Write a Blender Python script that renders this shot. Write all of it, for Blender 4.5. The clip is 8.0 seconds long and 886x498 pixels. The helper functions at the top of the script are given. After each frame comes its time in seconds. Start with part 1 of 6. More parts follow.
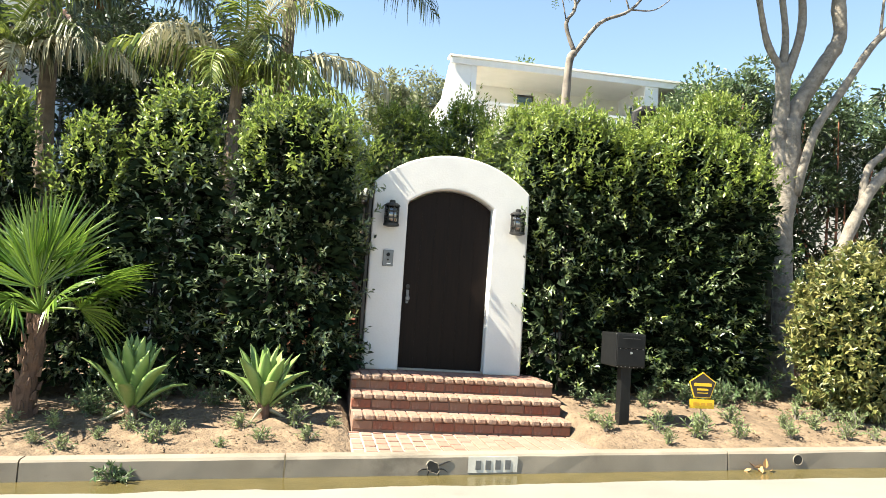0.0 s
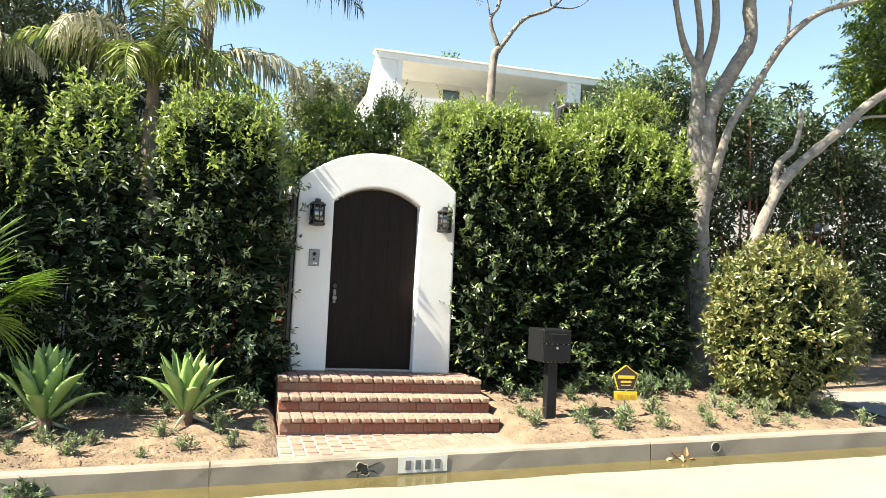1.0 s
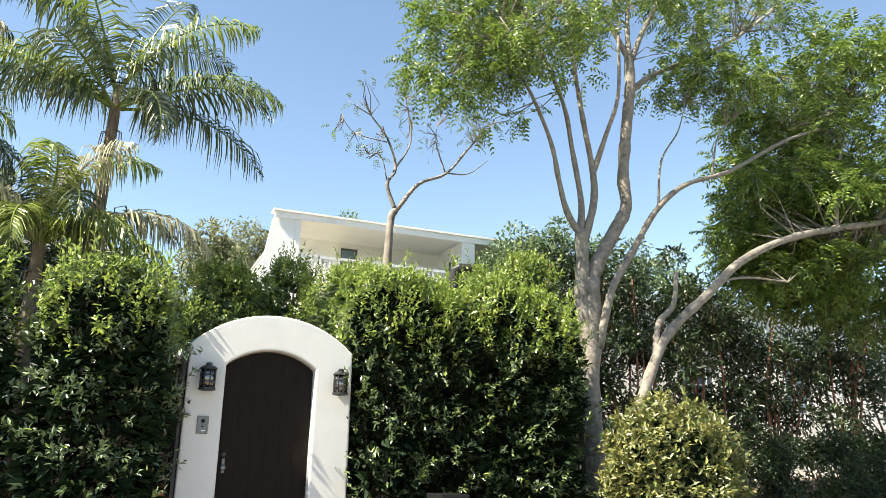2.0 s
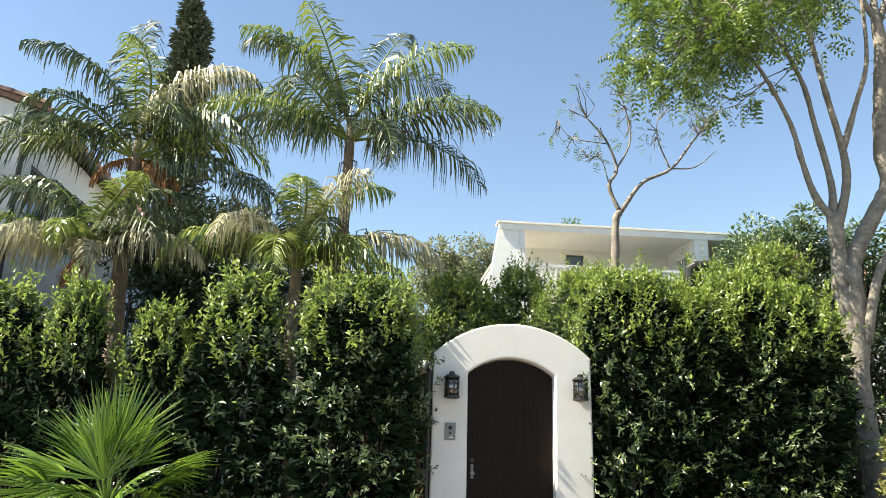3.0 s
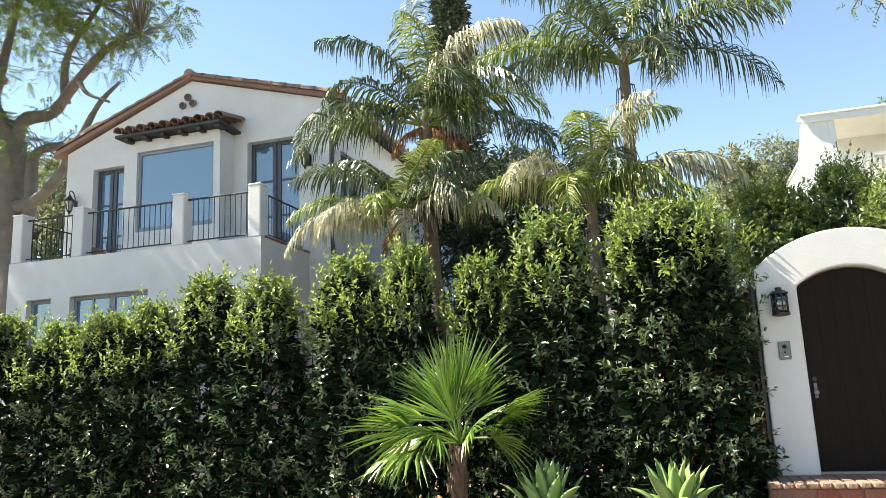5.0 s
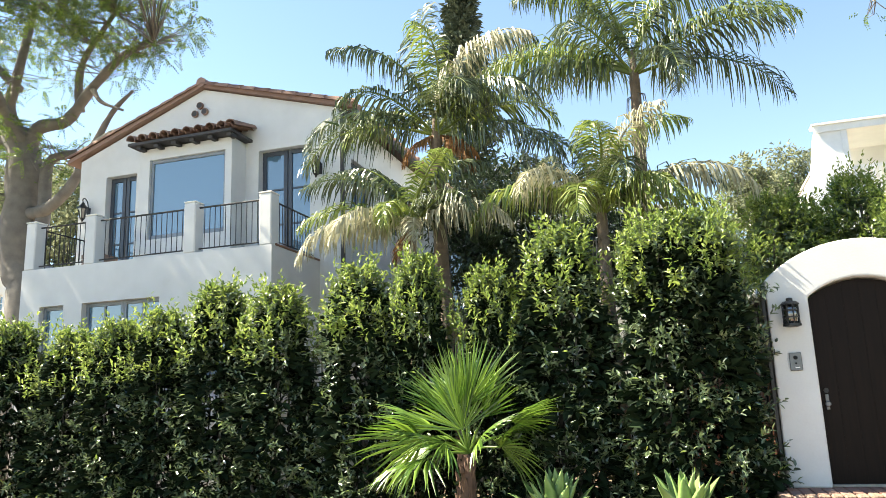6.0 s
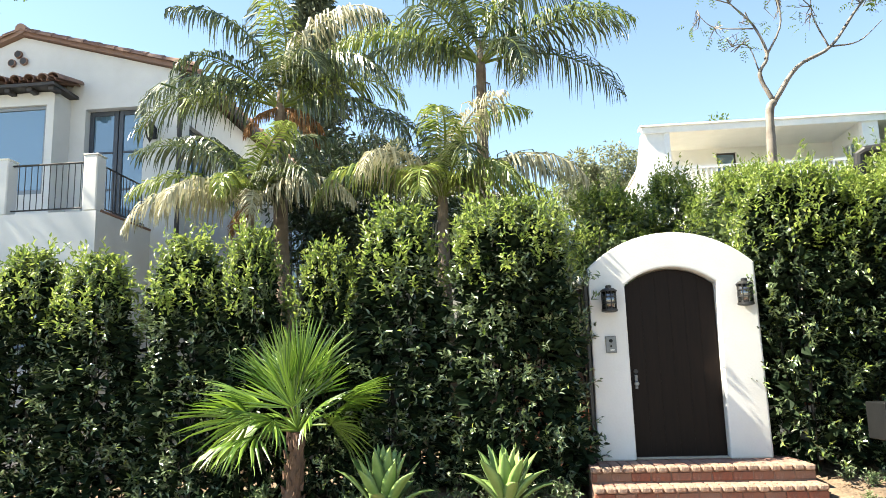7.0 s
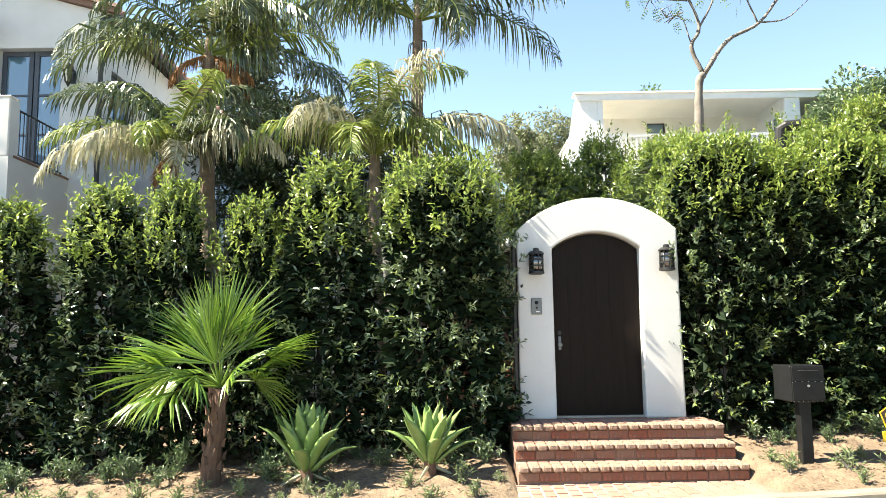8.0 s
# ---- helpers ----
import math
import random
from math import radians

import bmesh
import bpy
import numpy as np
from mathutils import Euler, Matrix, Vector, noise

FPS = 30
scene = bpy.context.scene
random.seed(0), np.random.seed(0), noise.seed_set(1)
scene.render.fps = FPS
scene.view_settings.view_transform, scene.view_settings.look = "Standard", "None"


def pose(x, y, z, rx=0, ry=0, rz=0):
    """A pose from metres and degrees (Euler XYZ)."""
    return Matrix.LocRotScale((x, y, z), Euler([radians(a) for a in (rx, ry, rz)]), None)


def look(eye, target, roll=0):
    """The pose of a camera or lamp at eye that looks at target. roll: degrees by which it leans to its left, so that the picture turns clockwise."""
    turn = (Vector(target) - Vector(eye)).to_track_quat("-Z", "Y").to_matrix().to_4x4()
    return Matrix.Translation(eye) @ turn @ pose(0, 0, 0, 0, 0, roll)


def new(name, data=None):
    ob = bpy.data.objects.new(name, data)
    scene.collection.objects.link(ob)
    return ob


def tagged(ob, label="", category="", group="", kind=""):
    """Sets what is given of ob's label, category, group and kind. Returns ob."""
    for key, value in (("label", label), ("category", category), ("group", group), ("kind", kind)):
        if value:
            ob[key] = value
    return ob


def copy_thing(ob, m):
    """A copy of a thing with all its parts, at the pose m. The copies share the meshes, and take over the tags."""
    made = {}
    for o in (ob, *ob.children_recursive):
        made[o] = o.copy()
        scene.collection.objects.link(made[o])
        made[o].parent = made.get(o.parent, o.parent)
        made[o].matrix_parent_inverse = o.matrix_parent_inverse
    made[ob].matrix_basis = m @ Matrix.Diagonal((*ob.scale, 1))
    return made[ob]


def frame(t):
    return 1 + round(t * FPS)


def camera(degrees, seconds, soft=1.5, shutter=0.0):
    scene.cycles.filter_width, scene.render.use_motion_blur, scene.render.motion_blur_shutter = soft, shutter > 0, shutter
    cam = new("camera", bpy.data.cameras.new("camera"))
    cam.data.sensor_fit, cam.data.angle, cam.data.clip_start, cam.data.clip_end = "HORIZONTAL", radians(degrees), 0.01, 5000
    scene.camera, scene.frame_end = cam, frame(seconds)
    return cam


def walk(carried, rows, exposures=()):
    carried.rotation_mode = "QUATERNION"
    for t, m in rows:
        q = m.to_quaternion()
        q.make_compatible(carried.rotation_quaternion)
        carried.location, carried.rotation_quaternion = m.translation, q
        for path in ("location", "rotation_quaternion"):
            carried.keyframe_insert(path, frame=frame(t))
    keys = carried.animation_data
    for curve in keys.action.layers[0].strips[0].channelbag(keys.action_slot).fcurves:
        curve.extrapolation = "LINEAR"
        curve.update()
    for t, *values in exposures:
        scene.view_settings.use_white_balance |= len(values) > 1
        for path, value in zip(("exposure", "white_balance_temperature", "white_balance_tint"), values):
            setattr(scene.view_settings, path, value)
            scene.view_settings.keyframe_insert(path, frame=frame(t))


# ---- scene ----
cam = camera(60.5, 8.0, soft=0.5)
PATH = [
    (0, (1.12, 0.088, 1.809), (1.467, 2.053, 1.942), 3.8),
    (0.5, (1.093, 0.1, 1.812), (1.483, 2.058, 1.941), 3.0),
    (1, (1.131, 0.108, 1.864), (1.663, 2.032, 1.991), 2.7),
    (1.1, (1.128, 0.116, 1.894), (1.737, 2.013, 2.073), 2.7),
    (1.2, (1.125, 0.123, 1.921), (1.803, 1.987, 2.177), 2.7),
    (2.3, (1.121, -0.034, 1.934), (1.863, 1.737, 2.493), 0.9),
    (2.5, (1.103, -0.013, 1.938), (1.716, 1.805, 2.503), 1.0),
    (3, (1.051, 0.045, 1.894), (1.234, 1.961, 2.438), 1.5),
    (3.1, (1.048, 0.052, 1.885), (1.15, 1.971, 2.438), 0.3),
    (3.5, (1.056, 0.063, 1.803), (0.986, 2.018, 2.218), 0.7),
    (4, (1.054, 0.071, 1.782), (0.99, 2.057, 2.007), 0.0),
    (4.5, (0.985, 0.026, 1.826), (0.812, 2.007, 2.035), -1.6),
    (5, (0.907, 0.003, 1.925), (0.35, 1.886, 2.306), -2.5),
    (5.2, (0.883, -0.001, 1.931), (0.225, 1.843, 2.341), -2.3),
    (6.3, (0.941, -0.007, 1.93), (0.474, 1.898, 2.32), -2.1),
    (6.5, (0.951, -0.004, 1.926), (0.593, 1.927, 2.303), -2.2),
    (7, (0.988, 0.003, 1.91), (0.8, 1.965, 2.249), -1.7),
    (7.5, (1.014, 0.019, 1.9), (0.967, 1.999, 2.176), -0.9),
    (8, (1.021, 0.04, 1.884), (1.006, 2.026, 2.12), -0.8),
]
# seconds, stops, kelvin, tint: the camera opens up as it turns to the shaded house side
walk(cam, [(t, look(eye, target, roll)) for t, eye, target, roll in PATH],
     [(0.0, 2.13, 6950, 7), (1.0, 2.15, 6950, 7), (2.5, 1.90, 6950, 7), (3.5, 1.81, 6950, 7), (4.5, 1.93, 6950, 7), (5.2, 2.13, 6950, 7), (6.5, 2.33, 6950, 7), (7.2, 2.34, 6950, 7), (8.0, 2.33, 6950, 7)])

# ---- light ----
SUN_TO = Vector((-0.84, -0.13, 1.0)).normalized()
world = bpy.data.worlds.new("world")
scene.world = world
world.use_nodes = True
wt = world.node_tree
sky = wt.nodes.new("ShaderNodeTexSky")
sky.sky_type = "NISHITA"
sky.sun_disc = False
sky.sun_elevation = math.asin(SUN_TO.z)
sky.sun_rotation = math.atan2(SUN_TO.x, SUN_TO.y)
sky.air_density, sky.dust_density, sky.ozone_density = 1.0, 0.0, 1.0
wt.links.new(sky.outputs[0], wt.nodes["Background"].inputs[0])
wt.nodes["Background"].inputs[1].default_value = 0.070
sun_data = bpy.data.lights.new("sun", "SUN")
sun_data.energy, sun_data.angle, sun_data.color = 5.0, radians(0.53), (1.0, 0.93, 0.80)
sun = new("sun", sun_data)
sun.matrix_world = look(SUN_TO * 60, (0, 0, 0))


# ---- materials ----
def material(name, c1, c2=None, rough=0.7, scale=6.0, fine=60.0, bump=0.1, spot=None, metal=0.0, rnd=None,
             spec=0.5, spot_at=0.62, island=False, see=0.0, wood=False):
    """Two-scale noise colour from c1 to c2, optional stains (spot), variation by piece (rnd) or by leaf (island)."""
    m = bpy.data.materials.new(name)
    m.use_nodes = True
    nt = m.node_tree
    nd, ln = nt.nodes, nt.links
    bs = nd["Principled BSDF"]
    bs.inputs["Roughness"].default_value = rough
    bs.inputs["Metallic"].default_value = metal
    bs.inputs["Specular IOR Level"].default_value = spec
    c2 = c2 or tuple(c * 0.75 for c in c1)
    co = nd.new("ShaderNodeTexCoord")
    src = co.outputs["Object"]
    if wood:
        mp = nd.new("ShaderNodeMapping")
        mp.inputs["Scale"].default_value = wood
        ln.new(src, mp.inputs[0])
        src = mp.outputs[0]
    n1 = nd.new("ShaderNodeTexNoise")
    n1.inputs["Scale"].default_value, n1.inputs["Detail"].default_value = scale, 5
    n2 = nd.new("ShaderNodeTexNoise")
    n2.inputs["Scale"].default_value, n2.inputs["Detail"].default_value = fine, 3
    ln.new(src, n1.inputs["Vector"]), ln.new(src, n2.inputs["Vector"])
    ad = nd.new("ShaderNodeMath")
    ad.operation = "MULTIPLY_ADD"
    ln.new(n2.outputs["Fac"], ad.inputs[0])
    ad.inputs[1].default_value = 0.35
    ln.new(n1.outputs["Fac"], ad.inputs[2])
    rp = nd.new("ShaderNodeMapRange")
    rp.inputs[1].default_value, rp.inputs[2].default_value = 0.42, 0.95
    ln.new(ad.outputs[0], rp.inputs[0])
    fac = rp.outputs[0]
    if island:
        g = nd.new("ShaderNodeNewGeometry")
        fac = g.outputs["Random Per Island"]
    mx = nd.new("ShaderNodeMix")
    mx.data_type = "RGBA"
    mx.inputs[6].default_value, mx.inputs[7].default_value = (*c1, 1), (*c2, 1)
    ln.new(fac, mx.inputs[0])
    out = mx.outputs[2]
    if rnd:
        oi = nd.new("ShaderNodeObjectInfo")
        m3 = nd.new("ShaderNodeMix")
        m3.data_type = "RGBA"
        m3.inputs[7].default_value = (*rnd, 1)
        ml = nd.new("ShaderNodeMath")
        ml.operation = "MULTIPLY"
        ml.inputs[1].default_value = 0.75
        ln.new(oi.outputs["Random"], ml.inputs[0])
        ln.new(ml.outputs[0], m3.inputs[0]), ln.new(out, m3.inputs[6])
        out = m3.outputs[2]
    if spot:
        n3 = nd.new("ShaderNodeTexNoise")
        n3.inputs["Scale"].default_value, n3.inputs["Detail"].default_value = scale * 0.35, 7
        n3.inputs["Roughness"].default_value = 0.7
        ln.new(src, n3.inputs["Vector"])
        r3 = nd.new("ShaderNodeMapRange")
        r3.inputs[1].default_value, r3.inputs[2].default_value = spot_at, spot_at + 0.14
        r3.inputs[4].default_value = 0.7
        ln.new(n3.outputs["Fac"], r3.inputs[0])
        m2 = nd.new("ShaderNodeMix")
        m2.data_type = "RGBA"
        m2.inputs[7].default_value = (*spot, 1)
        ln.new(r3.outputs[0], m2.inputs[0]), ln.new(out, m2.inputs[6])
        out = m2.outputs[2]
    ln.new(out, bs.inputs["Base Color"])
    if bump:
        bp = nd.new("ShaderNodeBump")
        bp.inputs["Strength"].default_value, bp.inputs["Distance"].default_value = bump, 0.02
        ln.new(ad.outputs[0], bp.inputs["Height"]), ln.new(bp.outputs[0], bs.inputs["Normal"])
    if see:
        tr = nd.new("ShaderNodeBsdfTranslucent")
        sh = nd.new("ShaderNodeMixShader")
        sh.inputs[0].default_value = see
        ln.new(out, tr.inputs[0])
        ln.new(bs.outputs[0], sh.inputs[1]), ln.new(tr.outputs[0], sh.inputs[2])
        ln.new(sh.outputs[0], nd["Material Output"].inputs[0])
    return m


def deep_bump(m, distance):
    for n in m.node_tree.nodes:
        if n.type == "BUMP":
            n.inputs["Distance"].default_value = distance


def glass_material(name, tint):
    m = bpy.data.materials.new(name)
    m.use_nodes = True
    b = m.node_tree.nodes["Principled BSDF"]
    b.inputs["Base Color"].default_value = (*tint, 1)
    b.inputs["Roughness"].default_value = 0.03
    b.inputs["IOR"].default_value = 2.3
    return m


STUCCO = material("white_stucco", (0.62, 0.615, 0.60), (0.54, 0.535, 0.52), 0.85, 2.2, 45, 0.22, (0.49, 0.475, 0.445), spot_at=0.64)
CREAM = material("cream_paint", (0.82, 0.80, 0.73), (0.74, 0.72, 0.65), 0.7, 2.0, 40, 0.05)
WHITE = material("white_paint", (0.82, 0.82, 0.80), (0.74, 0.74, 0.72), 0.5, 5, 60, 0.03)
CONCRETE = material("kerb_concrete", (0.235, 0.208, 0.168), (0.160, 0.138, 0.107), 0.92, 2.2, 140, 0.25, (0.075, 0.062, 0.046), spot_at=0.54)
ROADC = material("road_concrete", (0.205, 0.193, 0.172), (0.160, 0.150, 0.133), 0.9, 1.3, 110, 0.3, (0.115, 0.106, 0.092), spot_at=0.60)
SOIL = material("dry_soil", (0.21, 0.150, 0.098), (0.098, 0.068, 0.044), 0.95, 5.0, 30, 1.0, (0.062, 0.044, 0.028), spot_at=0.53)
BRICK = material("worn_red_brick", (0.27, 0.085, 0.045), (0.10, 0.045, 0.032), 0.9, 17, 90, 0.7, (0.38, 0.25, 0.18), rnd=(0.20, 0.13, 0.09), spot_at=0.60)
PAVER = material("faded_paver_brick", (0.29, 0.148, 0.110), (0.21, 0.102, 0.075), 0.9, 11, 110, 0.35, (0.31, 0.22, 0.18), rnd=(0.27, 0.178, 0.14), spot_at=0.56)
NOSE = material("worn_nosing_brick", (0.33, 0.205, 0.145), (0.155, 0.098, 0.070), 0.9, 22, 110, 0.9, (0.38, 0.29, 0.225), rnd=(0.20, 0.145, 0.112), spot_at=0.54)
MORTARD = material("stained_mortar", (0.24, 0.155, 0.115), (0.16, 0.10, 0.075), 0.95, 10, 120, 0.5)
MORTAR = material("mortar", (0.35, 0.31, 0.265), (0.27, 0.236, 0.2), 0.95, 10, 120, 0.4)
DOORW = material("dark_stained_wood", (0.0115, 0.0062, 0.0042), (0.0045, 0.0028, 0.0022), 0.5, 5, 40, 0.08, wood=(9, 9, 0.6), spec=0.12)
IRON = material("black_iron", (0.018, 0.018, 0.019), (0.03, 0.028, 0.026), 0.45, 20, 150, 0.1, metal=0.3)
BLACKP = material("black_powder_coat", (0.007, 0.0075, 0.008), (0.011, 0.0115, 0.012), 0.38, 12, 200, 0.05, spec=0.15)
STEEL = material("brushed_steel", (0.35, 0.35, 0.36), (0.25, 0.25, 0.26), 0.35, 20, 150, 0.05, metal=0.9)
PANELM = material("dark_grey_metal", (0.16, 0.165, 0.17), (0.11, 0.115, 0.12), 0.4, 20, 150, 0.04, metal=0.5)
LGLASS = glass_material("seedy_lantern_glass", (0.03, 0.03, 0.03))
GLASS = glass_material("window_glass", (0.07, 0.14, 0.20))
FRAMEM = material("slate_window_paint", (0.055, 0.065, 0.085), (0.04, 0.048, 0.062), 0.45, 8, 60, 0.04)
GREYF = material("grey_window_paint", (0.22, 0.25, 0.28), (0.17, 0.19, 0.22), 0.5, 8, 60, 0.04)
TERRA = material("terracotta_tile", (0.21, 0.115, 0.082), (0.12, 0.065, 0.048), 0.85, 5, 60, 0.3, (0.07, 0.05, 0.04), rnd=(0.30, 0.195, 0.15))
# dark beams and fittings; on room backs this colour stands for shade
BEAM = material("dark_beam_and_dim_room", (0.05, 0.045, 0.045), (0.03, 0.028, 0.028), 0.7, 6, 50, 0.2)
BARK = material("pale_smooth_bark", (0.25, 0.226, 0.195), (0.120, 0.104, 0.086), 0.9, 13, 60, 0.9, (0.066, 0.055, 0.045), spot_at=0.52)
GREYBARK = material("grey_bark", (0.17, 0.155, 0.135), (0.10, 0.09, 0.08), 0.9, 4, 40, 0.5, (0.06, 0.055, 0.045))
MIDBARK = material("mottled_branch_bark", (0.24, 0.21, 0.18), (0.13, 0.115, 0.10), 0.9, 5, 45, 0.4, (0.07, 0.06, 0.05), spot_at=0.5)
REDBARK = material("red_brown_bark", (0.30, 0.13, 0.08), (0.18, 0.08, 0.055), 0.8, 6, 40, 0.3)
PALMBARK = material("fibrous_palm_trunk", (0.20, 0.15, 0.11), (0.10, 0.075, 0.055), 0.95, 9, 60, 0.8, (0.28, 0.22, 0.16))
FANBARK = material("brown_palm_boots", (0.15, 0.085, 0.055), (0.07, 0.042, 0.030), 0.9, 9, 70, 0.7, (0.26, 0.19, 0.13))
LEAF = material("glossy_hedge_leaf", (0.019, 0.040, 0.016), (0.165, 0.22, 0.10), 0.28, island=True, bump=0, see=0.2, spec=1.0)
# near-black leaf colour: the shade inside hedge and bush is painted in
CORE = material("shade_black_inner_leaf", (0.006, 0.014, 0.005), (0.012, 0.026, 0.008), 0.8, island=True, bump=0, spec=0.2)
# leaf colour darkened to stand for the shade over these plants
SHADEL = material("shade_darkened_leaf", (0.012, 0.024, 0.010), (0.050, 0.078, 0.030), 0.35, island=True, bump=0, see=0.12)
# yellow-green new growth, its colour also brightened to stand for sunlight
SHOOT = material("sun_bright_young_leaf", (0.095, 0.160, 0.028), (0.31, 0.375, 0.09), 0.34, island=True, bump=0, see=0.42, spec=0.7)
BUSHL = material("clipped_bush_leaf", (0.045, 0.080, 0.018), (0.28, 0.265, 0.095), 0.36, island=True, bump=0, see=0.28, spec=0.7)
TREEL = material("pinnate_tree_leaf", (0.038, 0.082, 0.012), (0.18, 0.25, 0.040), 0.36, island=True, bump=0, see=0.40, spec=0.6)
FARL = material("dusty_olive_leaf", (0.13, 0.15, 0.08), (0.27, 0.29, 0.17), 0.7, island=True, bump=0, see=0.3)
CONL = material("dark_conifer_needles", (0.040, 0.060, 0.034), (0.10, 0.12, 0.07), 0.7, island=True, bump=0)
PALML = material("palm_leaflet", (0.016, 0.033, 0.011), (0.10, 0.122, 0.046), 0.32, island=True, bump=0, see=0.22, spec=0.7)
PALMY = material("yellowing_palm_leaflet", (0.065, 0.115, 0.016), (0.25, 0.29, 0.065), 0.36, island=True, bump=0, see=0.32, spec=0.6)
PALMD = material("dry_palm_leaflet", (0.22, 0.21, 0.12), (0.40, 0.38, 0.26), 0.55, island=True, bump=0, see=0.25)
PALMO = material("brown_dead_leaflet", (0.30, 0.13, 0.035), (0.13, 0.07, 0.03), 0.8, island=True, bump=0, see=0.2)
FANL = material("fan_palm_blade", (0.035, 0.090, 0.010), (0.17, 0.27, 0.035), 0.33, island=True, bump=0, see=0.3, spec=0.7)
AGAVE = material("blue_green_agave", (0.125, 0.22, 0.055), (0.225, 0.31, 0.11), 0.36, 4, 26, 0.06, (0.25, 0.33, 0.15), see=0.08)
TUFT = material("grey_green_seedling", (0.12, 0.17, 0.065), (0.24, 0.29, 0.14), 0.6, island=True, bump=0, see=0.25)
COVER = material("low_shrub_leaf", (0.050, 0.095, 0.036), (0.16, 0.21, 0.105), 0.40, island=True, bump=0, see=0.25)
YELLOW = material("yellow_sign_paint", (0.80, 0.50, 0.02), (0.70, 0.42, 0.02), 0.5, 8, 60, 0.02)
SIGNBLK = material("black_sign_paint", (0.035, 0.022, 0.016), (0.025, 0.016, 0.012), 0.5, 8, 60, 0.02)
REDP = material("red_paint", (0.55, 0.05, 0.03), (0.45, 0.04, 0.03), 0.5)
WATER = material("muddy_gutter_water", (0.10, 0.080, 0.032), (0.065, 0.055, 0.022), 0.18, 5, 30, 0.25, (0.15, 0.125, 0.06), spec=0.35)
CURTAIN = material("pale_curtain", (0.45, 0.47, 0.50), (0.30, 0.32, 0.35), 0.9, 4, 30, 0.1)

deep_bump(SOIL, 0.07)


# ---- mesh helpers ----
def unit(a):
    return a / np.maximum(np.linalg.norm(a, axis=-1, keepdims=True), 1e-9)


class Shape:
    """Collects vertices and faces of one mesh."""

    def __init__(self):
        self.v, self.f = [], []

    def add(self, vs, fs):
        k = len(self.v)
        self.v += [tuple(p) for p in vs]
        self.f += [tuple(i + k for i in q) for q in fs]
        return self

    def box(self, x0, x1, y0, y1, z0, z1, b=0.0):
        if b <= 0:
            vs = [(x, y, z) for x in (x0, x1) for y in (y0, y1) for z in (z0, z1)]
            return self.add(vs, [(0, 1, 3, 2), (4, 6, 7, 5), (0, 4, 5, 1), (2, 3, 7, 6), (0, 2, 6, 4), (1, 5, 7, 3)])
        bm = bmesh.new()
        bmesh.ops.create_cube(bm, size=1)
        for v in bm.verts:
            v.co = Vector((x0 + (v.co.x + 0.5) * (x1 - x0), y0 + (v.co.y + 0.5) * (y1 - y0), z0 + (v.co.z + 0.5) * (z1 - z0)))
        bmesh.ops.bevel(bm, geom=bm.edges[:], offset=b, segments=1, affect="EDGES")
        bm.verts.index_update()
        self.add([v.co[:] for v in bm.verts], [[v.index for v in f.verts] for f in bm.faces])
        bm.free()
        return self

    def tube(self, pts, radii, n=8):
        pts = [Vector(p) for p in pts]
        if not hasattr(radii, "__len__"):
            radii = [radii] * len(pts)
        k = len(self.v)
        side = None
        for i, p in enumerate(pts):
            d = (pts[min(i + 1, len(pts) - 1)] - pts[max(i - 1, 0)]).normalized()
            if side is None:
                side = d.orthogonal().normalized()
            side = (side - d * side.dot(d)).normalized()
            up = d.cross(side)
            for j in range(n):
                a = 2 * math.pi * j / n
                self.v.append(tuple(p + (side * math.cos(a) + up * math.sin(a)) * radii[i]))
        for i in range(len(pts) - 1):
            for j in range(n):
                a, b = k + i * n + j, k + i * n + (j + 1) % n
                self.f.append((a, b, b + n, a + n))
        self.f.append(tuple(k + j for j in reversed(range(n))))
        self.f.append(tuple(k + (len(pts) - 1) * n + j for j in range(n)))
        return self

    def prism(self, outline, y0, y1):
        """An outline in x, z drawn through from y0 to y1."""
        n = len(outline)
        vs = [(x, y0, z) for x, z in outline] + [(x, y1, z) for x, z in outline]
        fs = [tuple(range(n)), tuple(reversed(range(n, 2 * n)))]
        fs += [(i, i + n, (i + 1) % n + n, (i + 1) % n) for i in range(n)]
        return self.add(vs, fs)

    def wall(self, x0, x1, z0, z1, y0, y1, holes=()):
        """A wall in x, z with rectangular openings (x0, x1, z0, z1) that go through it."""
        xs = sorted({x0, x1, *[h[0] for h in holes], *[h[1] for h in holes]})
        zs = sorted({z0, z1, *[h[2] for h in holes], *[h[3] for h in holes]})
        nx_, nz_ = len(xs), len(zs)
        full = {(i, j) for i in range(nx_ - 1) for j in range(nz_ - 1)
                if not any(h[0] < (xs[i] + xs[i + 1]) / 2 < h[1] and h[2] < (zs[j] + zs[j + 1]) / 2 < h[3] for h in holes)}
        vs = [(x, y, z) for y in (y0, y1) for x in xs for z in zs]
        at = lambda i, j, k: k * nx_ * nz_ + i * nz_ + j
        fs = []
        for i, j in full:
            fs += [tuple(at(a, b, k) for a, b in ((i, j), (i + 1, j), (i + 1, j + 1), (i, j + 1))) for k in (0, 1)]
            for (a, b), (p, q) in (((i - 1, j), ((i, j), (i, j + 1))), ((i + 1, j), ((i + 1, j), (i + 1, j + 1))), ((i, j - 1), ((i, j), (i + 1, j))), ((i, j + 1), ((i, j + 1), (i + 1, j + 1)))):
                if (a, b) not in full:
                    fs.append((at(*p, 0), at(*q, 0), at(*q, 1), at(*p, 1)))
        return self.add(vs, fs)

    def turned(self, m):
        self.v = [tuple(m @ Vector(p)) for p in self.v]
        return self


ORG = {}


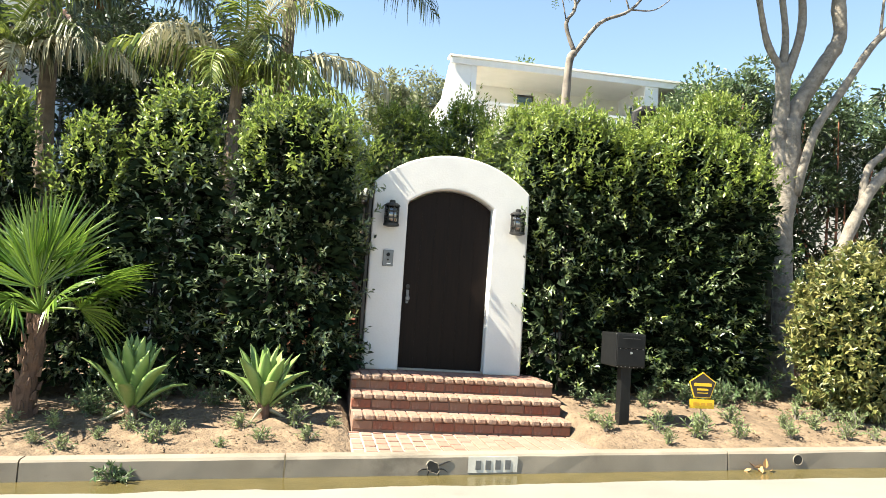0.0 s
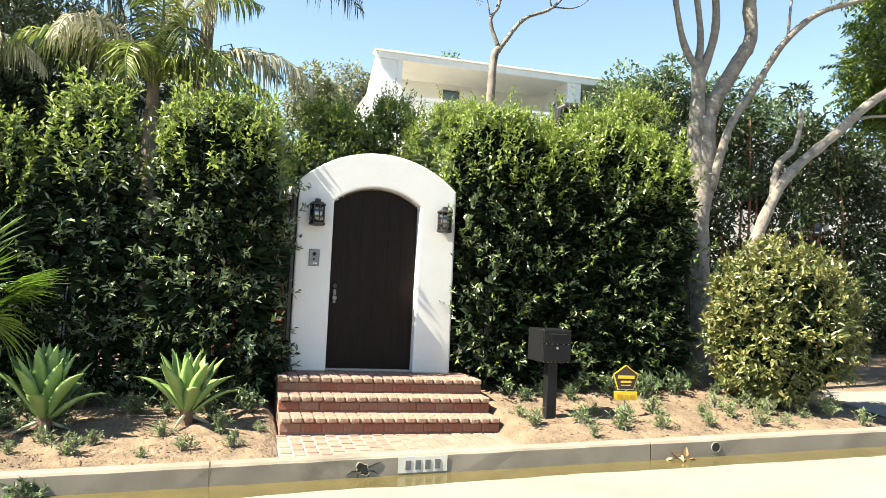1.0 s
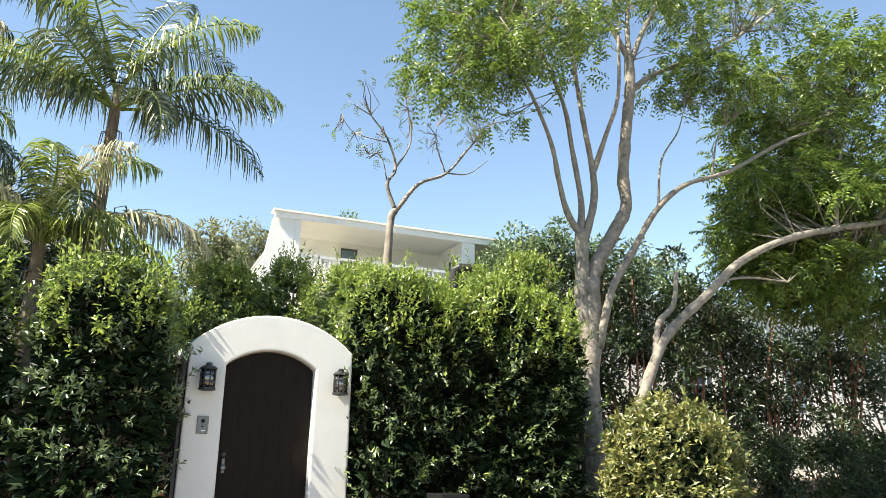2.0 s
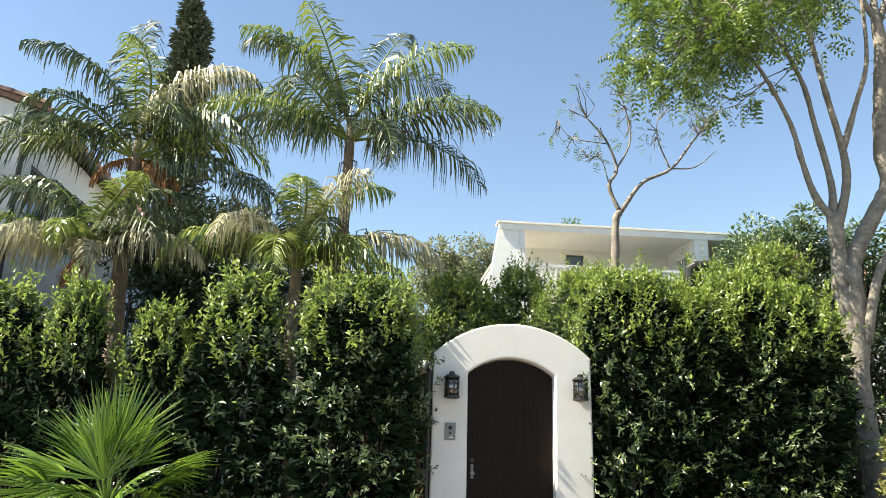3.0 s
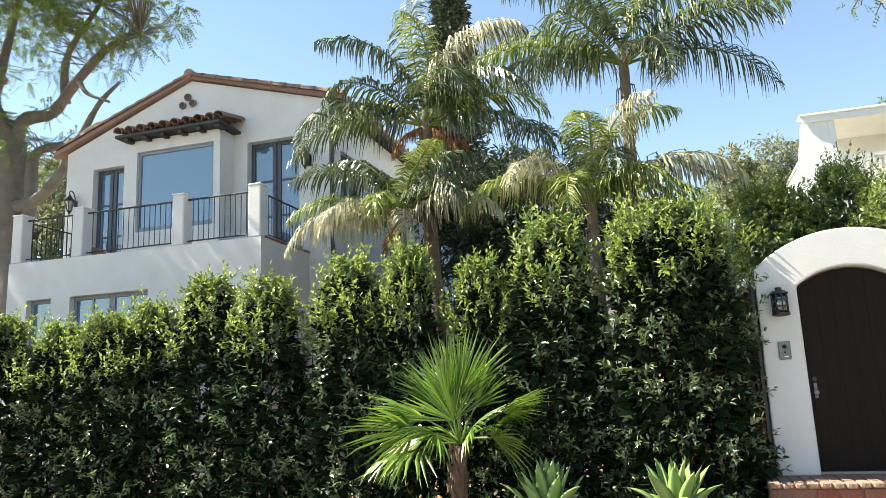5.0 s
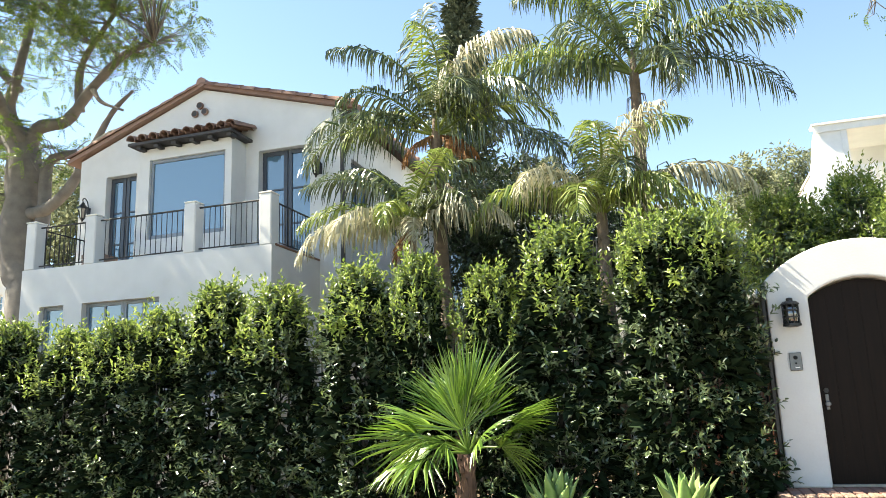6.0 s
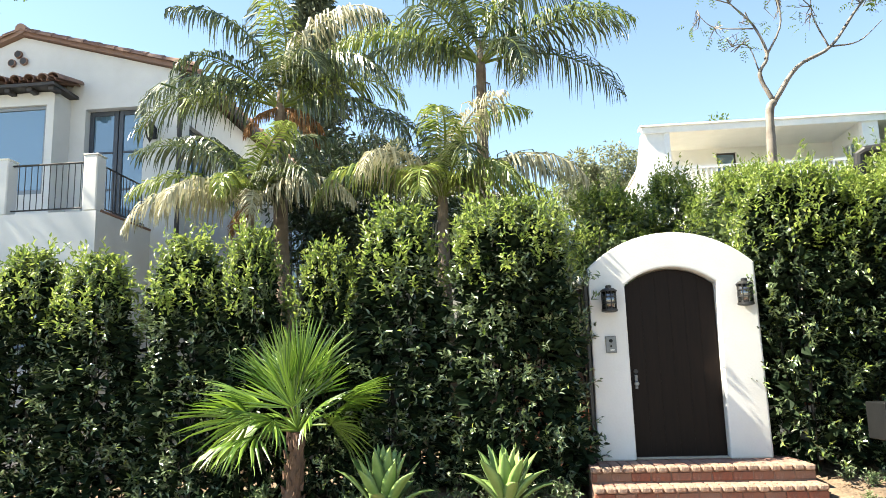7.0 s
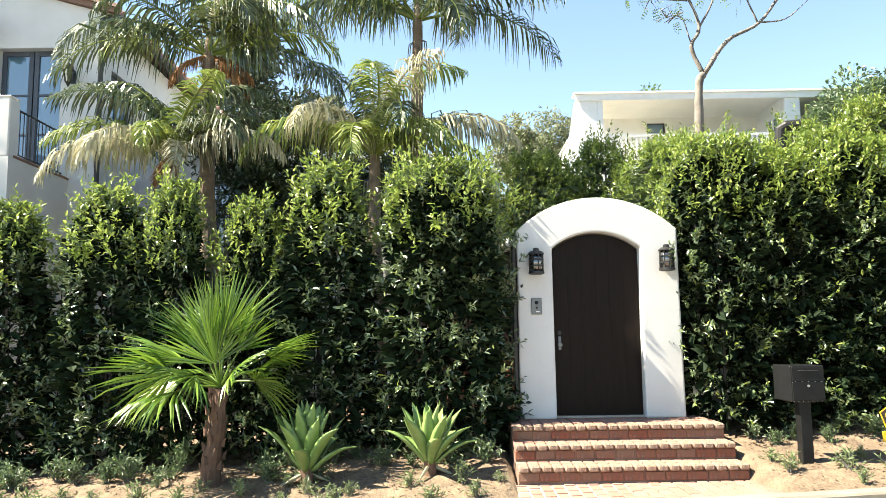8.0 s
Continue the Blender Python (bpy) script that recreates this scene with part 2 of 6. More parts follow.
def mesh_of(shape, name, mat, o=(0, 0, 0), smooth=False):
    me = bpy.data.meshes.new(name)
    if isinstance(shape, Shape):
        me.from_pydata([(x - o[0], y - o[1], z - o[2]) for x, y, z in shape.v], [], shape.f)
        bm = bmesh.new()
        bm.from_mesh(me)
        bmesh.ops.recalc_face_normals(bm, faces=bm.faces[:])
        bm.to_mesh(me)
        bm.free()
    else:
        vs, fs = shape
        me.from_pydata(vs - np.array(o), [], fs)
    if smooth:
        me.polygons.foreach_set("use_smooth", [True] * len(me.polygons))
    me.materials.append(mat)
    me.update()
    return me


def thing(name, label, category, at=(0, 0, 0), group="", kind=""):
    """The Empty at the base of a thing."""
    ob = new(name)
    ob.location = at
    ORG[ob] = at
    return tagged(ob, label, category, group, kind)


def part(name, shape, mat, parent, label="", smooth=False, kind=""):
    ob = new(name, mesh_of(shape, name, mat, ORG[parent], smooth))
    ob.parent = parent
    ORG[ob] = ORG[parent]
    return tagged(ob, label, kind=kind)


def solid(name, shape, mat, label="", category="", group="", kind="", smooth=False, at=(0, 0, 0)):
    ob = new(name, mesh_of(shape, name, mat, at, smooth))
    ob.location = at
    ORG[ob] = at
    return tagged(ob, label, category, group, kind)


def piece(me, name, parent, x, y, z, rx=0.0, ry=0.0, rz=0.0, s=(1, 1, 1)):
    """One of many alike pieces on shared mesh data."""
    ob = new(name, me)
    ob.parent = parent
    o = ORG[parent]
    ob.location = (x - o[0], y - o[1], z - o[2])
    ob.rotation_euler = (rx, ry, rz)
    ob.scale = s
    return ob


def smooth_path(pts, n=5):
    """Catmull-Rom through the points."""
    p = [Vector(q) for q in pts]
    p = [p[0] * 2 - p[1]] + p + [p[-1] * 2 - p[-2]]
    out = []
    for i in range(1, len(p) - 2):
        for k in range(n):
            t = k / n
            out.append(0.5 * (2 * p[i] + (p[i + 1] - p[i - 1]) * t + (2 * p[i - 1] - 5 * p[i] + 4 * p[i + 1] - p[i + 2]) * t * t
                              + (3 * p[i] - p[i - 1] - 3 * p[i + 1] + p[i + 2]) * t ** 3))
    return out + [p[-2]]


def limb(shape, pts, r0, r1, n=8, knots=0.0, seed=1):
    ps = smooth_path(pts)
    rng = random.Random(seed)
    rs = [(r0 + (r1 - r0) * (i / (len(ps) - 1)) ** 0.8) * (1 + knots * rng.uniform(-1, 1)) for i in range(len(ps))]
    shape.tube(ps, rs, n)
    return ps


def leaves(P, D, N, L, W, fold=0.18):
    """Six-cornered leaves from the points P along D, face up N."""
    D = unit(D)
    S = unit(np.cross(D, N))
    N = np.cross(S, D)
    L, W = np.asarray(L).reshape(-1, 1), np.asarray(W).reshape(-1, 1)
    up = N * W * fold
    vs = np.stack([P, P + D * L * 0.33 + S * W * 0.5 + up, P + D * L * 0.7 + S * W * 0.36 + up * 0.6, P + D * L - N * L * 0.1,
                   P + D * L * 0.7 - S * W * 0.36 + up * 0.6, P + D * L * 0.33 - S * W * 0.5 + up], axis=1).reshape(-1, 3)
    k = np.arange(len(P)).reshape(-1, 1) * 6
    fs = np.concatenate([k + np.array([[0, 1, 2, 3]]), k + np.array([[0, 3, 4, 5]])], axis=1).reshape(-1, 4)
    return vs, fs


def merge(*parts_):
    vs, fs, k = [], [], 0
    for v, f in parts_:
        vs.append(v)
        fs.append(f + k)
        k += len(v)
    return np.concatenate(vs), np.concatenate(fs)


def pinnate(rng, P, D, length=0.30, pairs=5, leaf=(0.09, 0.032)):
    """Compound leaves: pairs of leaflets along a stalk from each point P in the direction D, drooping."""
    D = unit(D)
    S = unit(np.cross(D, np.array([0, 0, 1.0]) + rng.normal(0, 0.3, P.shape)))
    N = np.cross(S, D)
    out = []
    for k in range(pairs):
        s = (k + 0.7) / pairs
        at = P + D * length * s - np.array([0, 0, 1.0]) * length * 0.35 * s * s
        for q in (-1, 1):
            d = S * q * 0.85 + D * 0.45 + np.array([0, 0, -0.35]) + rng.normal(0, 0.12, P.shape)
            sc = (1.05 - 0.5 * abs(s - 0.45)) * rng.uniform(0.85, 1.15, len(P))
            out.append(leaves(at, d, N + rng.normal(0, 0.2, P.shape), leaf[0] * sc, leaf[1] * sc))
    return merge(*out)


def in_clumps(rng, clumps, n):
    """n points in each of the clumps (x, y, z, rx, ry, rz), denser to the outside, and the way out of the clump."""
    P, D = [], []
    for x, y, z, rx, ry, rz in clumps:
        d = unit(rng.normal(0, 1, (n, 3)))
        r = rng.uniform(0.25, 1, (n, 1)) ** 0.6
        P.append(np.array([x, y, z]) + d * r * np.array([rx, ry, rz]))
        D.append(d)
    return np.concatenate(P), np.concatenate(D)


# ---- ground ----
def zb(x):
    """Height of the gutter along the street, which climbs to the right."""
    return 0.215 + 0.041 * max(-30.0, min(40.0, x))


def gz(x, y):
    """Height of the planted ground behind the kerb."""
    base = zb(x) + 0.150
    if x > 8.6:
        return zb(x) + 0.02 + 0.055 * min(max(y - 6.75, 0), 10) + 0.03 * max(y - 30, 0)
    rise = 0.13 * min(max(y - 6.78, 0), 2.4) + 0.02 * max(y - 9.5, 0)
    rise += 0.16 * max(y - 26, 0)
    w = min(1.0, max(0.0, (8.6 - x) / 0.8))
    right = zb(x) + 0.02 + 0.055 * min(max(y - 6.75, 0), 10) + 0.03 * max(y - 30, 0)
    return right + (base + rise - right) * w


def spread(a, b, near, far_n, lo, hi):
    """Coordinates that are close together between lo and hi and grow apart outside."""
    xs = list(np.arange(lo, hi, near))
    left = [lo - (lo - a) * (k / far_n) ** 2.2 for k in range(far_n, 0, -1)]
    right = [hi + (b - hi) * (k / far_n) ** 2.2 for k in range(0, far_n + 1)]
    return left + xs + right


gx = spread(-600, 600, 0.11, 26, -7.0, 9.0)
gy = [6.755] + [6.80 + 0.09 * k for k in range(28)] + [9.4 + 0.5 * k for k in range(14)] + [17 + 3 * 1.22 ** k for k in range(24)]
verts = []
for y in gy:
    for x in gx:
        lump = 0.0
        if 6.78 < y < 10 and -8 < x < 8.6:
            lump = 0.030 * noise.noise((x * 1.7, y * 2.2, 0)) + 0.018 * noise.noise((x * 6, y * 6, 3)) + 0.010 * noise.noise((x * 15, y * 15, 5))
            if 1.6 < x < 3.95 and y < 9.6:
                lump = -0.16 if y > 7.5 else -0.12
        verts.append((x, y, gz(x, y) + lump))
nx = len(gx)
faces = [(j * nx + i, j * nx + i + 1, (j + 1) * nx + i + 1, (j + 1) * nx + i) for j in range(len(gy) - 1) for i in range(nx - 1)]
solid("ground", (np.array(verts), np.array(faces)), SOIL, "dry sandy planting bed soil", "ground", kind="structure", smooth=True)

# the street and the drive that leaves it
ry = [-400, -60, -20, -8, -4, -1, 2, 4, 5, 5.8, 6.1, 6.2, 6.3, 6.38, 6.46, 6.6]
verts, faces = [], []
rx = spread(-600, 600, 0.16, 18, -8, 14)
for y in ry:
    for x in rx:
        crown = 0.012 * min(6.6 - y, 4) - 0.022 * min(1, max(0, (y - 6.15) / 0.25))
        if 5.5 < y < 6.5:
            crown += 0.007 * noise.noise((x * 1.1, y * 3, 2)) + 0.004 * noise.noise((x * 4.5, y * 6, 7))
        verts.append((x, y, zb(x) + crown))
nx = len(rx)
faces = [(j * nx + i, j * nx + i + 1, (j + 1) * nx + i + 1, (j + 1) * nx + i) for j in range(len(ry) - 1) for i in range(nx - 1)]
solid("road", (np.array(verts), np.array(faces)), ROADC, "pale sunlit concrete street", "road", kind="structure")

verts, faces = [], []
dx = [8.75 + 0.75 * k for k in range(26)]
dy = [6.42, 6.62, 6.80, 7.4, 8.2, 9.2, 10.4, 11.6, 12.8, 14.0, 15.2]
for y in dy:
    for x in dx:
        verts.append((x + max(0, y - 7) * 0.22, y, gz(max(x, 8.8), y) + 0.02))
nx = len(dx)
faces = [(j * nx + i, j * nx + i + 1, (j + 1) * nx + i + 1, (j + 1) * nx + i) for j in range(len(dy) - 1) for i in range(nx - 1)]
solid("driveway", (np.array(verts), np.array(faces)), ROADC, "pale concrete drive dappled with shade", "driveway", kind="structure")
low = Shape()
for k in range(14):
    x = 11.0 + k * 1.2
    low.box(x, x + 1.19, 15.2, 15.4, gz(x, 15.2) - 0.1, gz(x, 15.2) + 0.2, 0.02)
solid("drive_kerb", low, CONCRETE, "low concrete kerb at the back of the drive", "kerb", kind="structure")

# kerb in cast lengths
kerb = thing("kerb", "weathered pale concrete street kerb", "kerb", (0, 6.6, zb(0)), kind="structure")


def kerb_length(x0, x1, h0, h1):
    s = Shape()
    n = max(2, int((x1 - x0) / 0.25))
    rng = random.Random(int(x0 * 10))
    prof = [(0.0, -0.12), (0.0, 0.86), (0.018, 0.985), (0.04, 1.0), (0.155, 1.0), (0.165, 0.95), (0.165, -0.12)]
    for i in range(n + 1):
        x = x0 + (x1 - x0) * i / n
        h = h0 + (h1 - h0) * i / n
        for j, (py, pz) in enumerate(prof):
            w = rng.uniform(-0.004, 0.004) if j in (1, 2, 3) else 0
            s.v.append((x, 6.6 + py + w, zb(x) + pz * h + w * 0.6))
    m = len(prof)
    for i in range(n):
        for j in range(m - 1):
            a = i * m + j
            s.f.append((a, a + 1, a + 1 + m, a + m))
    s.f.append(tuple(range(m)))
    s.f.append(tuple(n * m + j for j in reversed(range(m))))
    part("kerb_length", s, CONCRETE, kerb)


cuts = [-60, -40, -25, -16, -12, -8, -4.2, -1.55, -0.98, 1.06, 5.06, 8.2]
for a, b in zip(cuts, cuts[1:]):
    kerb_length(a + 0.006, b - 0.006, 0.168, 0.168)
kerb_length(8.206, 9.1, 0.168, 0.035)
kerb_length(9.1, 14.0, 0.035, 0.035)
kerb_length(14.0, 60, 0.168, 0.168)


def drain(x, z, r, broken):
    t = thing("drain_outlet", "round dark drain hole in the kerb face" if not broken else "broken dark drain hole with cracked concrete round it",
              "drain", (x, 6.6, z), group="kerb drains")
    n = 18
    ring, hole = Shape(), Shape()
    rng = random.Random(4)
    for k in range(n):
        a = 2 * math.pi * k / n
        q = 1 + (rng.uniform(-0.25, 0.3) if broken else 0)
        for rr, y in ((r * 1.12 * q, 6.598), (r * 1.05 * q, 6.590), (r * 0.94 * q, 6.592)):
            ring.v.append((x + rr * math.cos(a), y, z + rr * math.sin(a)))
        hole.v.append((x + r * 0.97 * q * math.cos(a), 6.595, z + r * 0.97 * q * math.sin(a)))
    for k in range(n):
        for j in range(2):
            a, b = k * 3 + j, ((k + 1) % n) * 3 + j
            ring.f.append((a, b, b + 1, a + 1))
    hole.f.append(tuple(range(n)))
    part("rim", ring, CONCRETE, t)
    # black disc before the kerb face, in place of the shade in a hole
    part("opening", hole, IRON, t, "black disc standing for the dark inside of the pipe")
    if broken:
        cr = Shape()
        for dx_, dz_ in ((0.16, 0.06), (-0.14, -0.05), (0.06, -0.08), (-0.05, -0.08), (0.13, -0.04)):
            cr.tube([(x + dx_ * 0.3, 6.597, z + dz_ * 0.3), (x + dx_ * 0.7, 6.597, z + dz_ * 0.6 + 0.01), (x + dx_, 6.597, z + dz_)], [0.008, 0.006, 0.002], 5)
        part("crack", cr, IRON, t)


drain(2.31, 0.375, 0.052, True)
drain(5.77, 0.535, 0.046, False)

# painted number patch on the kerb: white ground, four plain bars
num = thing("painted_number_patch", "white painted patch with dark stencilled bars on the kerb", "painted sign", (2.83, 6.6, zb(2.83)))
sh = Shape()
for x0, x1 in ((2.615, 3.055),):
    sh.add([(x0, 6.594, zb(x0) + 0.012), (x1, 6.594, zb(x1) + 0.012), (x1, 6.594, zb(x1) + 0.150), (x0, 6.594, zb(x0) + 0.150),
            (x0, 6.599, zb(x0) + 0.012), (x1, 6.599, zb(x1) + 0.012), (x1, 6.599, zb(x1) + 0.150), (x0, 6.599, zb(x0) + 0.150)],
           [(0, 1, 2, 3), (4, 7, 6, 5), (0, 4, 5, 1), (3, 2, 6, 7)])
part("patch", sh, material("faded_white_paint", (0.58, 0.56, 0.50), (0.44, 0.42, 0.37), 0.8, 9, 80, 0.1, (0.36, 0.31, 0.24), spot_at=0.55), num)
for k in range(4):
    x0 = 2.68 + k * 0.088
    b = Shape().box(x0, x0 + 0.048, 6.590, 6.5935, zb(x0) + 0.038, zb(x0) + 0.118)
    part("bar", b, PANELM, num, "dark grey stencilled bar")

# wet gutter
rng = random.Random(8)
wv, wf = [], []
for i in range(160):
    x = -12 + i * 0.2
    w = 0.24 + 0.05 * noise.noise((x * 1.3, 0, 0)) + 0.03 * noise.noise((x * 5, 1, 0))
    wv += [(x, 6.598, zb(x) - 0.004), (x, 6.598 - w - 0.22, zb(x) - 0.004)]
    if i:
        wf.append((2 * i - 2, 2 * i - 1, 2 * i + 1, 2 * i))
solid("gutter_water", (np.array(wv), np.array(wf)), WATER, "shallow muddy water lying in the gutter", "water", kind="structure")

# ---- brick steps ----
STEPS = [(8.25, 0.965), (7.945, 0.805), (7.61, 0.645)]
SX0, SX1 = 1.665, 3.915
steps = thing("brick_steps", "worn red brick garden steps with rounded nosing bricks", "steps", (2.8, 8.2, 0.47))
for y0, y1, zt in ((8.295, 9.5, 0.945), (7.99, 8.295, 0.785), (7.655, 7.99, 0.625)):
    part("mortar_bed", Shape().box(SX0 + 0.01, SX1 - 0.01, y0, y1, 0.3, zt), MORTARD, steps)
nose = mesh_of(Shape().box(-0.0505, 0.0505, 0, 0.19, -0.058, 0, 0.014), "nosing_brick", NOSE)
stretch = mesh_of(Shape().box(-0.098, 0.098, 0, 0.05, -0.086, 0, 0.006), "brick", BRICK)
flat = mesh_of(Shape().box(-0.0505, 0.0505, 0, 0.195, -0.05, 0, 0.005), "brick", PAVER)
rng = random.Random(3)
nb = 20
w = (SX1 - SX0) / nb
for y, z in STEPS:
    for k in range(nb):
        x = SX0 + (k + 0.5) * w
        piece(nose, "nosing_brick", steps, x, y + rng.uniform(-0.006, 0.006), z + rng.uniform(-0.003, 0.003), 0, rng.uniform(-0.02, 0.02), rng.uniform(-0.03, 0.03))
    for k in range(11):
        x = SX0 + 0.102 + k * (SX1 - SX0 - 0.204) / 10
        piece(stretch, "brick", steps, x, y + 0.034 + rng.uniform(-0.007, 0.005), z - 0.064, 0, rng.uniform(-0.012, 0.012), 0, (rng.uniform(0.96, 1.03), 1, 1))
    for k in range(nb):
        x = SX0 + (k + 0.5) * w
        piece(flat, "brick", steps, x, y + 0.2, z - 0.004 + rng.uniform(-0.002, 0.002), 0, 0, rng.uniform(-0.02, 0.02), (1, 0.7 if y < 8 else 1, 1))
for r in range(4):
    for k in range(nb):
        x = SX0 + (k + 0.5) * w
        piece(flat, "brick", steps, x, 8.655 + r * 0.205, 0.961 + rng.uniform(-0.002, 0.002), 0, 0, rng.uniform(-0.02, 0.02))
for k in range(4):
    piece(stretch, "brick", steps, SX0 + 0.012, 8.37 + k * 0.205, 0.965 - 0.064, 0, 0, -math.pi / 2)

path = thing("brick_path", "short faded brick path between the kerb and the steps", "path", (2.8, 7.2, 0.47), kind="structure")
bed = Shape()
bed.add([(1.63, 6.77, gz(1.63, 6.77) - 0.012), (3.95, 6.77, gz(3.95, 6.77) - 0.03), (3.95, 7.66, 0.478), (1.63, 7.66, 0.462),
         (1.63, 6.77, 0.2), (3.95, 6.77, 0.2), (3.95, 7.66, 0.2), (1.63, 7.66, 0.2)],
        [(0, 1, 2, 3), (0, 4, 5, 1), (1, 5, 6, 2), (2, 6, 7, 3), (3, 7, 4, 0)])
part("mortar_bed", bed, MORTAR, path)
for k in range(20):
    x = 1.69 + k * 0.1165
    for r in range(5):
        y = 6.775 + r * 0.205 - (0.1 if k % 2 else 0)
        y0, y1 = max(y, 6.772), min(y + 0.190, 7.64)
        if y1 - y0 < 0.03:
            continue
        f = (y0 - 6.77) / 0.87
        zl = (gz(1.63, 6.77) - 0.012) * (1 - f) + 0.462 * f
        zr = (gz(3.95, 6.77) - 0.03) * (1 - f) + 0.478 * f
        u = (x - 1.63) / 2.32
        piece(flat, "brick", path, x, y0, zl + (zr - zl) * u + 0.009 + rng.uniform(-0.002, 0.002), 0, -math.atan2(zr - zl, 2.32), rng.uniform(-0.02, 0.02), (0.985, (y1 - y0) / 0.195, 1))

# ---- the gateway ----
GY = 8.9


def arc(xa, xb, zs, zt, n=24):
    """Points of a segment arch from (xa, zs) over the crown at zt to (xb, zs)."""
    h, c = zt - zs, (xb - xa) / 2
    R = (h * h + c * c) / (2 * h)
    xm, zc = (xa + xb) / 2, zt - R
    a = math.asin(c / R)
    return [(xm + R * math.sin(-a + 2 * a * k / n), zc + R * math.cos(-a + 2 * a * k / n)) for k in range(n + 1)]


gate = thing("garden_gateway", "white stucco arched gateway with a dark wooden door", "gateway", (2.76, GY + 0.2, 0.961))
outer = arc(1.82, 3.70, 3.14, 3.525)
inner = arc(2.23, 3.26, 2.925, 3.115)
s = Shape()
D0, D1 = GY, GY + 0.42
n = len(outer)
zlo = 0.958
ring_o = [(1.815, zlo)] + outer + [(3.712, zlo)]
ring_i = [(2.235, zlo)] + inner + [(3.252, zlo)]
vs = []
for y in (D0, D1):
    vs += [(x, y, z) for x, z in ring_o] + [(x, y, z) for x, z in ring_i]
m = len(ring_o)
fs = []
for i in range(m - 1):
    fs += [(i, i + 1, m + i + 1, m + i), (2 * m + i, 3 * m + i, 3 * m + i + 1, 2 * m + i + 1)]
    fs += [(i, 2 * m + i, 2 * m + i + 1, i + 1), (m + i, m + i + 1, 3 * m + i + 1, 3 * m + i)]
fs += [(0, m, 3 * m, 2 * m), (m - 1, 3 * m - 1, 4 * m - 1, 2 * m - 1)]
s.add(vs, fs)
surround = part("arched_wall", s, STUCCO, gate, "white stucco surround with rounded edges")
bv = surround.modifiers.new("soft_edge", "BEVEL")
bv.width, bv.segments, bv.limit_method, bv.angle_limit = 0.022, 3, "ANGLE", radians(50)
door = part("door", Shape().prism([(2.245, 0.985)] + arc(2.245, 3.25, 2.915, 3.10) + [(3.25, 0.985)], GY + 0.13, GY + 0.18), DOORW, gate, "dark brown stained plank door, shut")
for k in range(6):
    x0 = 2.262 + k * 0.1625
    x1 = x0 + 0.160
    zt = min(np.interp(x0, *zip(*arc(2.245, 3.25, 2.915, 3.10))), np.interp(x1, *zip(*arc(2.245, 3.25, 2.915, 3.10)))) - 0.012
    za, zc_ = np.interp(x0, *zip(*arc(2.245, 3.25, 2.915, 3.10))) - 0.012, np.interp(x1, *zip(*arc(2.245, 3.25, 2.915, 3.10))) - 0.012
    part("plank", Shape().prism([(x0, 0.99), (x0, za), (x1, zc_), (x1, 0.99)], GY + 0.1265, GY + 0.131), DOORW, door)
hd = Shape().tube([(2.305, GY + 0.115, 1.80), (2.305, GY + 0.085, 1.80), (2.305, GY + 0.075, 1.80)], [0.016, 0.03, 0.022], 12)
hd.box(2.288, 2.322, GY + 0.112, GY + 0.122, 1.74, 1.90, 0.003)
part("door_handle", hd, PANELM, door, "worn metal knob and plate")
part("lock", Shape().tube([(2.305, GY + 0.122, 1.94), (2.305, GY + 0.105, 1.94)], [0.026, 0.024], 14), IRON, door)
part("threshold", Shape().box(2.22, 3.27, GY + 0.06, GY + 0.24, 0.962, 0.985, 0.004), MORTAR, gate, "pale stone threshold")

# entry panel
pn = thing("entry_panel", "dark grey metal intercom panel on the gateway wall", "intercom", (2.03, GY, 2.25))
part("plate", Shape().box(1.972, 2.092, GY - 0.022, GY - 0.001, 2.155, 2.345, 0.004), PANELM, pn)
part("camera_eye", Shape().tube([(2.032, GY - 0.022, 2.292), (2.032, GY - 0.032, 2.292)], [0.022, 0.017], 14), BLACKP, pn)
part("call_button", Shape().tube([(2.032, GY - 0.022, 2.232), (2.032, GY - 0.028, 2.232)], [0.012, 0.010], 12), BLACKP, pn)
part("name_bar", Shape().box(2.02, 2.065, GY - 0.0245, GY - 0.0225, 2.182, 2.192), WHITE, pn, "small pale bar")


